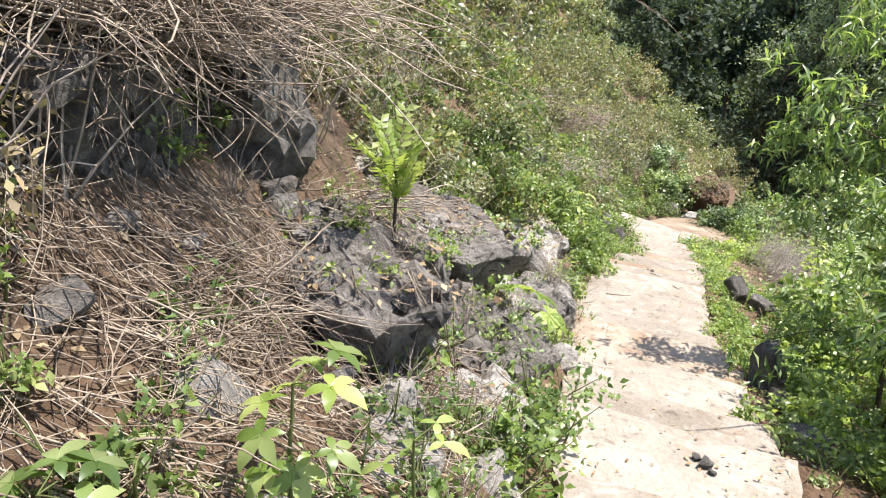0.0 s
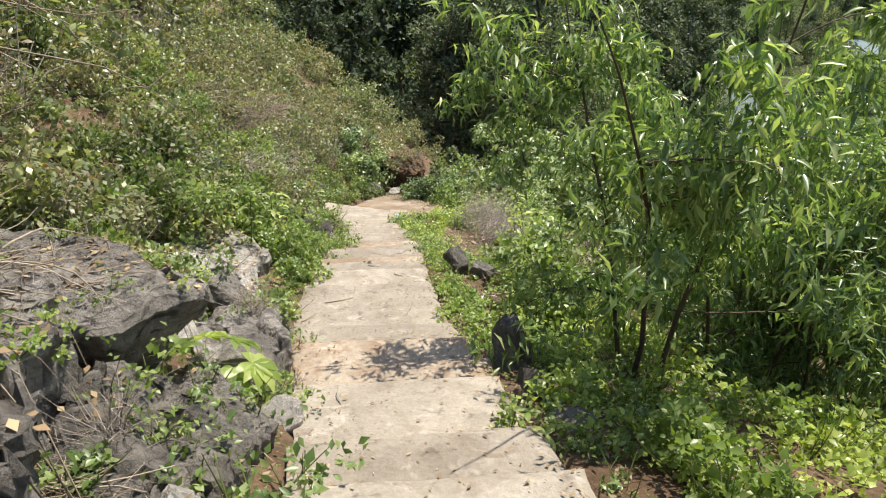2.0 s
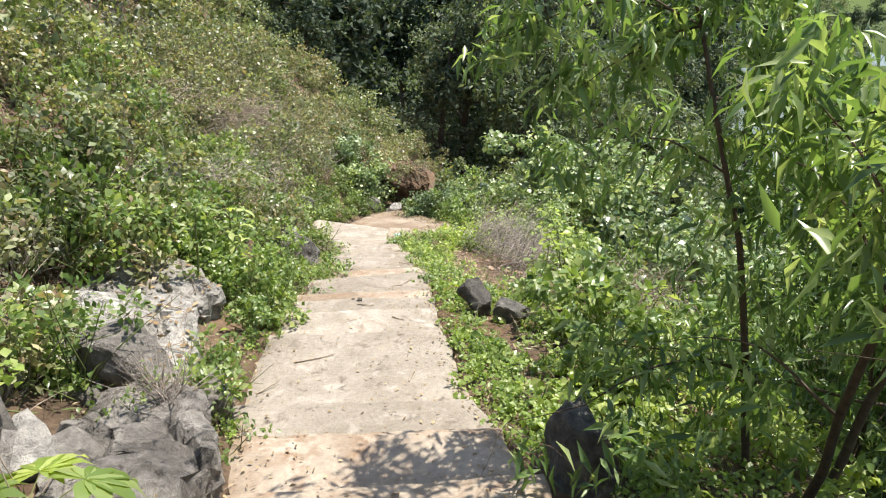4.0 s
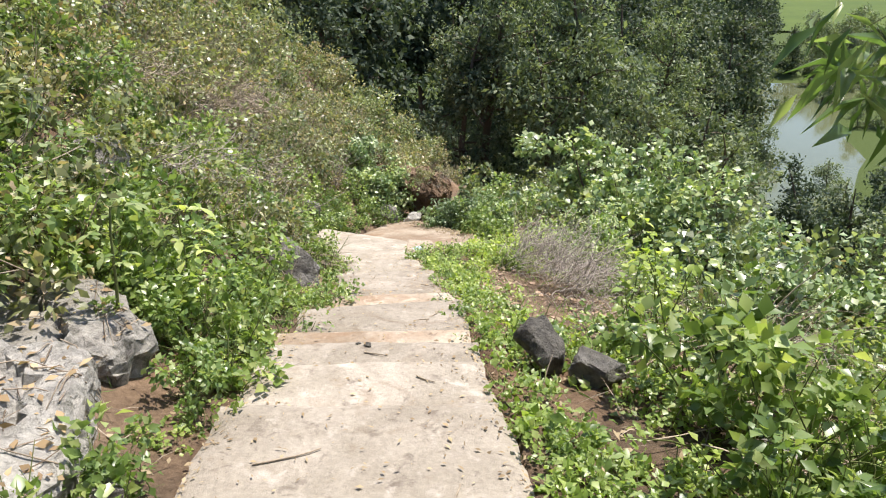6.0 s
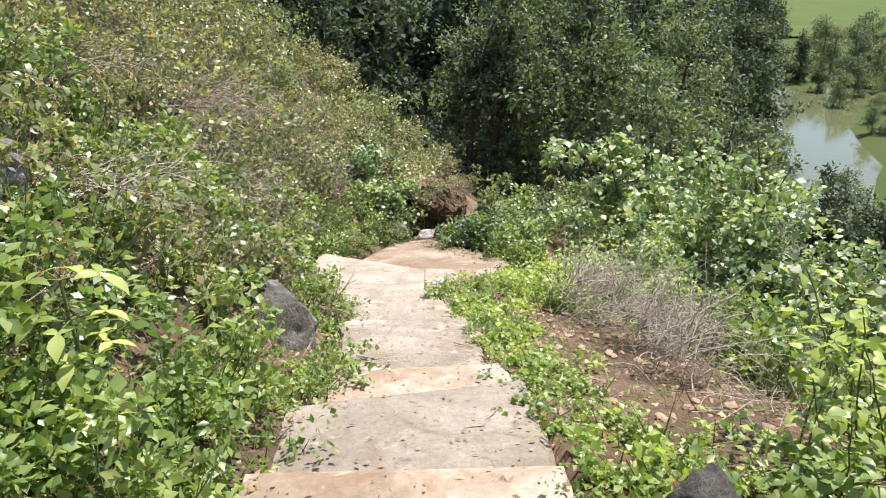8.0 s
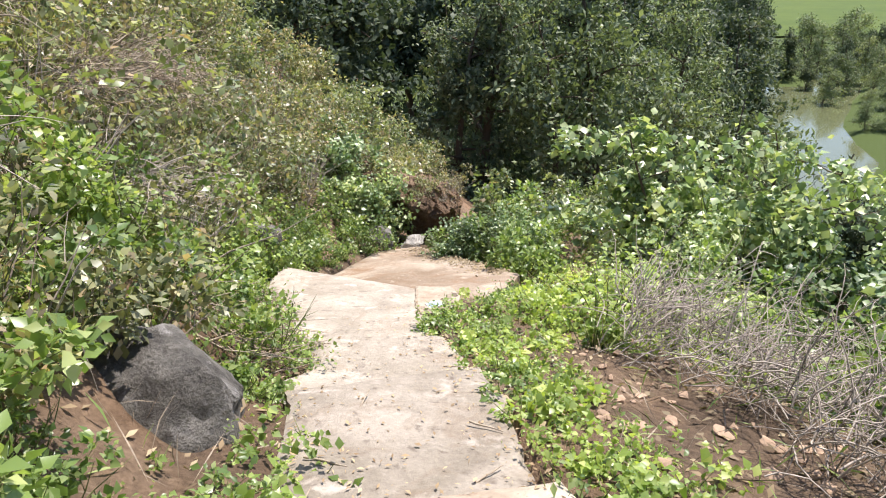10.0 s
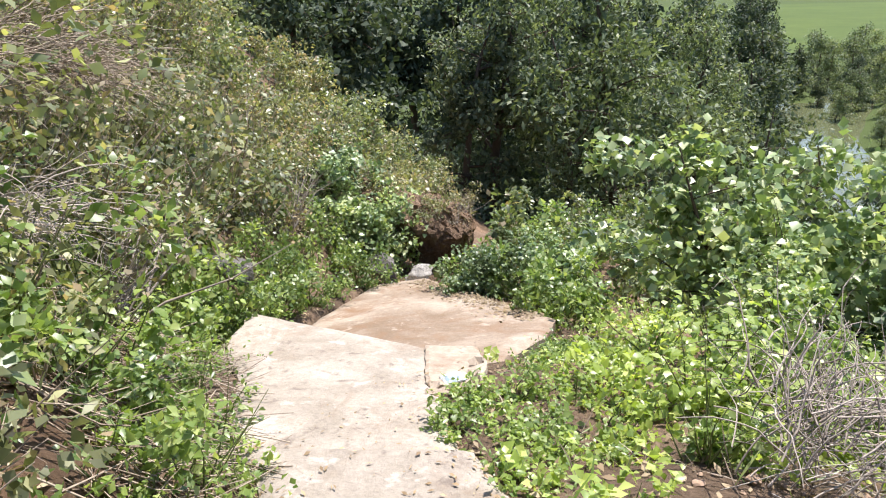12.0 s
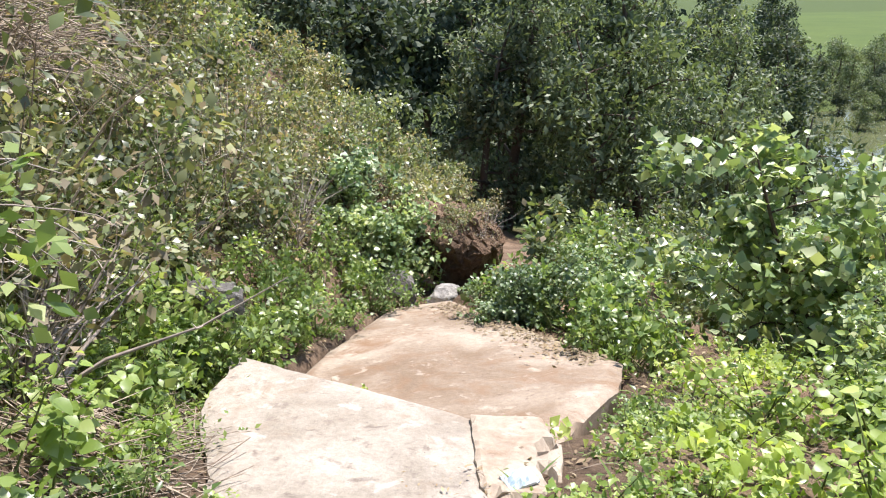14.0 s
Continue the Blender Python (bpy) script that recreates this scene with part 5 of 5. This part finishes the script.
rng = np.random.default_rng(91)
for k, (x, y, ln, a) in enumerate([(-0.2, 6.75, 0.3, 10), (0.05, 7.85, 0.13, -25), (0.35, 7.5, 0.12, -50), (0.42, 8.45, 0.12, 5), (-0.42, 9.95, 0.25, 80), (-0.38, 10.3, 0.2, -20), (0.3, 10.6, 0.18, -40), (0.28, 10.2, 0.16, 40),
                                     (0.1, 4.3, 0.3, 110), (0.4, 9.0, 0.16, 30), (-0.3, 10.9, 0.22, 85), (0.2, 11.45, 0.14, 0), (-0.45, 6.4, 0.2, 40), (0.5, 6.5, 0.16, 70), (0.3, 8.9, 0.1, 20)]):
    v, f = tubes([bend(rng, (-ln / 2, 0, 0), (1, 0, 0), ln, 6, 0, 0.12) * np.array([1, 1, 0.15])], [(0.006, 0.003)], 5)
    ob = put_mesh("stick", v, f, TWIG)
    ob.matrix_basis = pose(x, y, tread_z(x, y) + 0.006, 0, 0, a)
    tagged(ob, "thin dry brown stick lying on the concrete", "stick", "sticks on the path")
for k, (x, y, w) in enumerate([(0.0, 7.97, 0.05), (-0.06, 8.0, 0.035), (0.9, 2.85, 0.10), (0.85, 2.9, 0.06), (0.94, 2.8, 0.05)]):
    rock(700 + k, (x, y, tread_z(x, y) + 0.2 * w), (w, w * 0.9, w * 0.6), (0, 0, 40 * k), DARK_SHADED_STONE, "small dark lump lying on the concrete", 6, 0, detail=2, group="lumps on the path", name="pebble")


def litter_on_path(n, seed):
    """Crumbs, leaves and grit along the edges of the treads."""
    r = np.random.default_rng(seed)
    at = []
    while len(at) < n:
        y = r.uniform(2.2, 14.2)
        u = r.beta(0.3, 0.34)
        x = float(np.interp(y, LY, LX) + (np.interp(y, RY, RX) - np.interp(y, LY, LX)) * u)
        z = tread_z(x, y)
        if z > -50:
            at.append((x, y, z + 0.008))
    at = np.array(at)
    ln = 0.022 * r.uniform(0.4, 1.8, n)
    v, f = leaves(at, r.normal(0, 1, (n, 3)) * np.array([1, 1, 0.1]), r.normal(0, 0.2, (n, 3)) + np.array([0, 0, 1]), ln, ln * r.uniform(0.1, 0.6, n), 4)
    tagged(put_mesh("path_litter", v, f, LEAF_DEAD), "brown leaf crumbs and grit on the concrete", "litter", kind="stuff")


litter_on_path(3200, 95)


def litter_on_landing(n, seed):
    """Brown crumbs gathered along the far rim of the tilted landing."""
    r = np.random.default_rng(seed)
    t, off = r.uniform(0, 1, n), np.abs(r.normal(0.05, 0.16, n)) + 0.03
    x, y = -0.1 + 1.2 * t - off * 0.88, 18.3 - 2.75 * t - off * 0.45
    at = np.stack([x, y, 1.552 + 0.063 * x - 0.261 * y + 0.012 * rough2(x, y, 0.7, 4, 3)], -1)
    ln = 0.045 * r.uniform(0.4, 1.7, n)
    v, f = leaves(at, r.normal(0, 1, (n, 3)) * np.array([1, 1, 0.15]), r.normal(0, 0.3, (n, 3)) + np.array([0, 0, 1]), ln, ln * r.uniform(0.15, 0.6, n), 4)
    tagged(put_mesh("landing_litter", v, f, LEAF_DEAD), "brown leaf crumbs along the landing's rim", "litter", kind="stuff")


litter_on_landing(900, 97)


def packet():
    bm = bmesh.new()
    bmesh.ops.create_grid(bm, x_segments=12, y_segments=9, size=0.5)
    for v in bm.verts:
        p = v.co.copy()
        bulge = max(0.0, (0.25 - p.x ** 2)) * max(0.0, (0.25 - p.y ** 2)) * 16
        v.co = Vector((p.x * 0.14, p.y * 0.10, 0.028 * bulge + 0.012 * noise.noise(p * 6) + 0.012))
    g = bmesh.ops.extrude_face_region(bm, geom=bm.faces[:])
    for e in g["geom"]:
        if isinstance(e, bmesh.types.BMVert):
            e.co.z = 0.002
    ob = part("plastic_packet", bm, surface("blue_white_plastic", ((0.45, 0.62, 0.75), (0.8, 0.84, 0.86)), ((0.9, 0.9, 0.9), (1, 1, 1)), scales=(14, 40, 3), rough=0.3, bump=0.1))
    ob.matrix_basis = pose(0.1, 13.3, rock_top(0.1, 13.3)[0] + 0.004, 0, 0, 25)
    tagged(ob, "crumpled pale blue plastic packet beside the slab", "litter")


packet()

rng = np.random.default_rng(66)
for k in range(150):
    y = rng.uniform(9.0, 12.2)
    x = float(np.interp(y, RY, RX)) + rng.uniform(0.45, 1.7)
    w = rng.uniform(0.02, 0.095)
    rock(800 + k, (x, y, on_ground(x, y) + w * 0.12), (w, w * rng.uniform(0.6, 1), w * 0.5), (0, 0, rng.uniform(0, 360)), SPLIT_STONE, "small reddish stone chip on bare soil", 6, 0, detail=2, group="stone chips", name="pebble")


def litter(name, seed, n, box, keep, length, mat, label, shape=4, tilt=0.35, ratio=0.45, lift=0.008):
    rng = np.random.default_rng(seed)
    x, y = rng.uniform(box[0], box[1], n), rng.uniform(box[2], box[3], n)
    ok = keep(x, y)
    x, y = x[ok], y[ok]
    at = np.stack([x, y, ground(x, y) + lift], -1)
    along = rng.normal(0, 1, (len(x), 3)) * np.array([1, 1, tilt])
    up = rng.normal(0, tilt, (len(x), 3)) + np.array([0, 0, 1])
    ln = length * rng.uniform(0.5, 1.4, len(x))
    v, f = leaves(at, along, up, ln, ln * ratio, shape)
    tagged(put_mesh(name, v, f, mat), label, "litter", kind="stuff")


def stalks(seed, n, box, keep, label):
    """Straw lying criss-cross on the ground."""
    r = np.random.default_rng(seed)
    paths, radii = [], []
    while len(paths) < n:
        x, y = r.uniform(box[0], box[1]), r.uniform(box[2], box[3])
        if not keep(x, y):
            continue
        a, ln = r.normal(0.1, 0.7), r.uniform(0.15, 0.6)
        t = np.linspace(-0.5, 0.5, 4)
        px, py = x + np.cos(a) * ln * t, y + np.sin(a) * ln * t + 0.02 * r.normal(0, 1, 4)
        pz = np.maximum(ground(px, py), ground(np.array([x]), np.array([y]))) + r.uniform(0.005, 0.10)
        paths.append(np.stack([px, py, pz], -1))
        w = r.uniform(0.002, 0.0055)
        radii.append((w, w * 0.6))
    v, f = tubes(paths, radii, 3)
    tagged(put_mesh("dry_stalks", v, f, STRAW), label, "litter", kind="stuff")


stalks(601, 1100, (-2.8, -0.1, 0.2, 2.9), lambda x, y: off_left(x, y) > 0.25 and x > -1.75, "dry straw-coloured stalks strewn over the bank")
stalks(602, 420, (-2.0, -0.4, 11.6, 14.4), lambda x, y: 0.0 < off_left(x, y) < 0.7, "dry stalks and roots beside the slab")
stalks(603, 300, (1.0, 3.8, 6.5, 9.5), lambda x, y: off_right(x, y) > 0.9, "dry stalks among the weeds")
litter("leaf_litter", 401, 16000, (-5, 4, 0.5, 19), lambda x, y: (off_left(x, y) > 0.05) | (off_right(x, y) > 0.05), 0.055, LEAF_DEAD, "brown dead leaves over the ground")
def rock_litter():
    """Dead leaves and bits of stalk caught on the bedrock."""
    r = np.random.default_rng(88)
    at, paths, radii = [], [], []
    ys = r.uniform(1.0, 7.8, 5200)
    xs = np.interp(ys, LY, LX) - r.uniform(0.02, 2.4, 5200)
    some = rough2(xs, ys, 0.5, 2, 31) > 0.02
    for x, y in zip(xs[some].tolist(), ys[some].tolist()):
        z, on = rock_top(x, y)
        if not on:
            continue
        if r.uniform() < 0.75:
            at.append((x, y, z + 0.008))
        else:
            a, ln = r.uniform(0, 6.28), r.uniform(0.08, 0.35)
            pts = [(x + math.cos(a) * ln * t, y + math.sin(a) * ln * t) for t in (-0.5, 0, 0.5)]
            paths.append([(px, py, rock_top(px, py)[0] + 0.012) for px, py in pts])
            radii.append((0.004, 0.002))
    at = np.array(at)
    n = len(at)
    ln = 0.05 * r.uniform(0.4, 1.4, n)
    v, f = leaves(at, r.normal(0, 1, (n, 3)) * np.array([1, 1, 0.3]), r.normal(0, 0.4, (n, 3)) + np.array([0, 0, 1]), ln, ln * 0.5, 4)
    tagged(put_mesh("rock_leaf_litter", v, f, LEAF_DEAD), "dead leaves caught on the bedrock", "litter", kind="stuff")
    v, f = tubes(paths, radii, 3)
    tagged(put_mesh("rock_stalks", v, f, STRAW), "bits of dry stalk lying on the bedrock", "litter", kind="stuff")


rock_litter()
litter("dry_grass", 402, 14000, (-6, 5, 0.5, 20), lambda x, y: (off_left(x, y) > 0.1) | (off_right(x, y) > 0.3), 0.22, STRAW, "dry straw-coloured grass on the slopes", 4, 0.8, 0.02)
litter("grass", 403, 20000, (-8, 7, 2, 24), lambda x, y: (off_left(x, y) > 0.5) | (off_right(x, y) > 0.1), 0.16, LEAF_FRESH, "green grass blades on the slopes", 4, 1.2, 0.06)
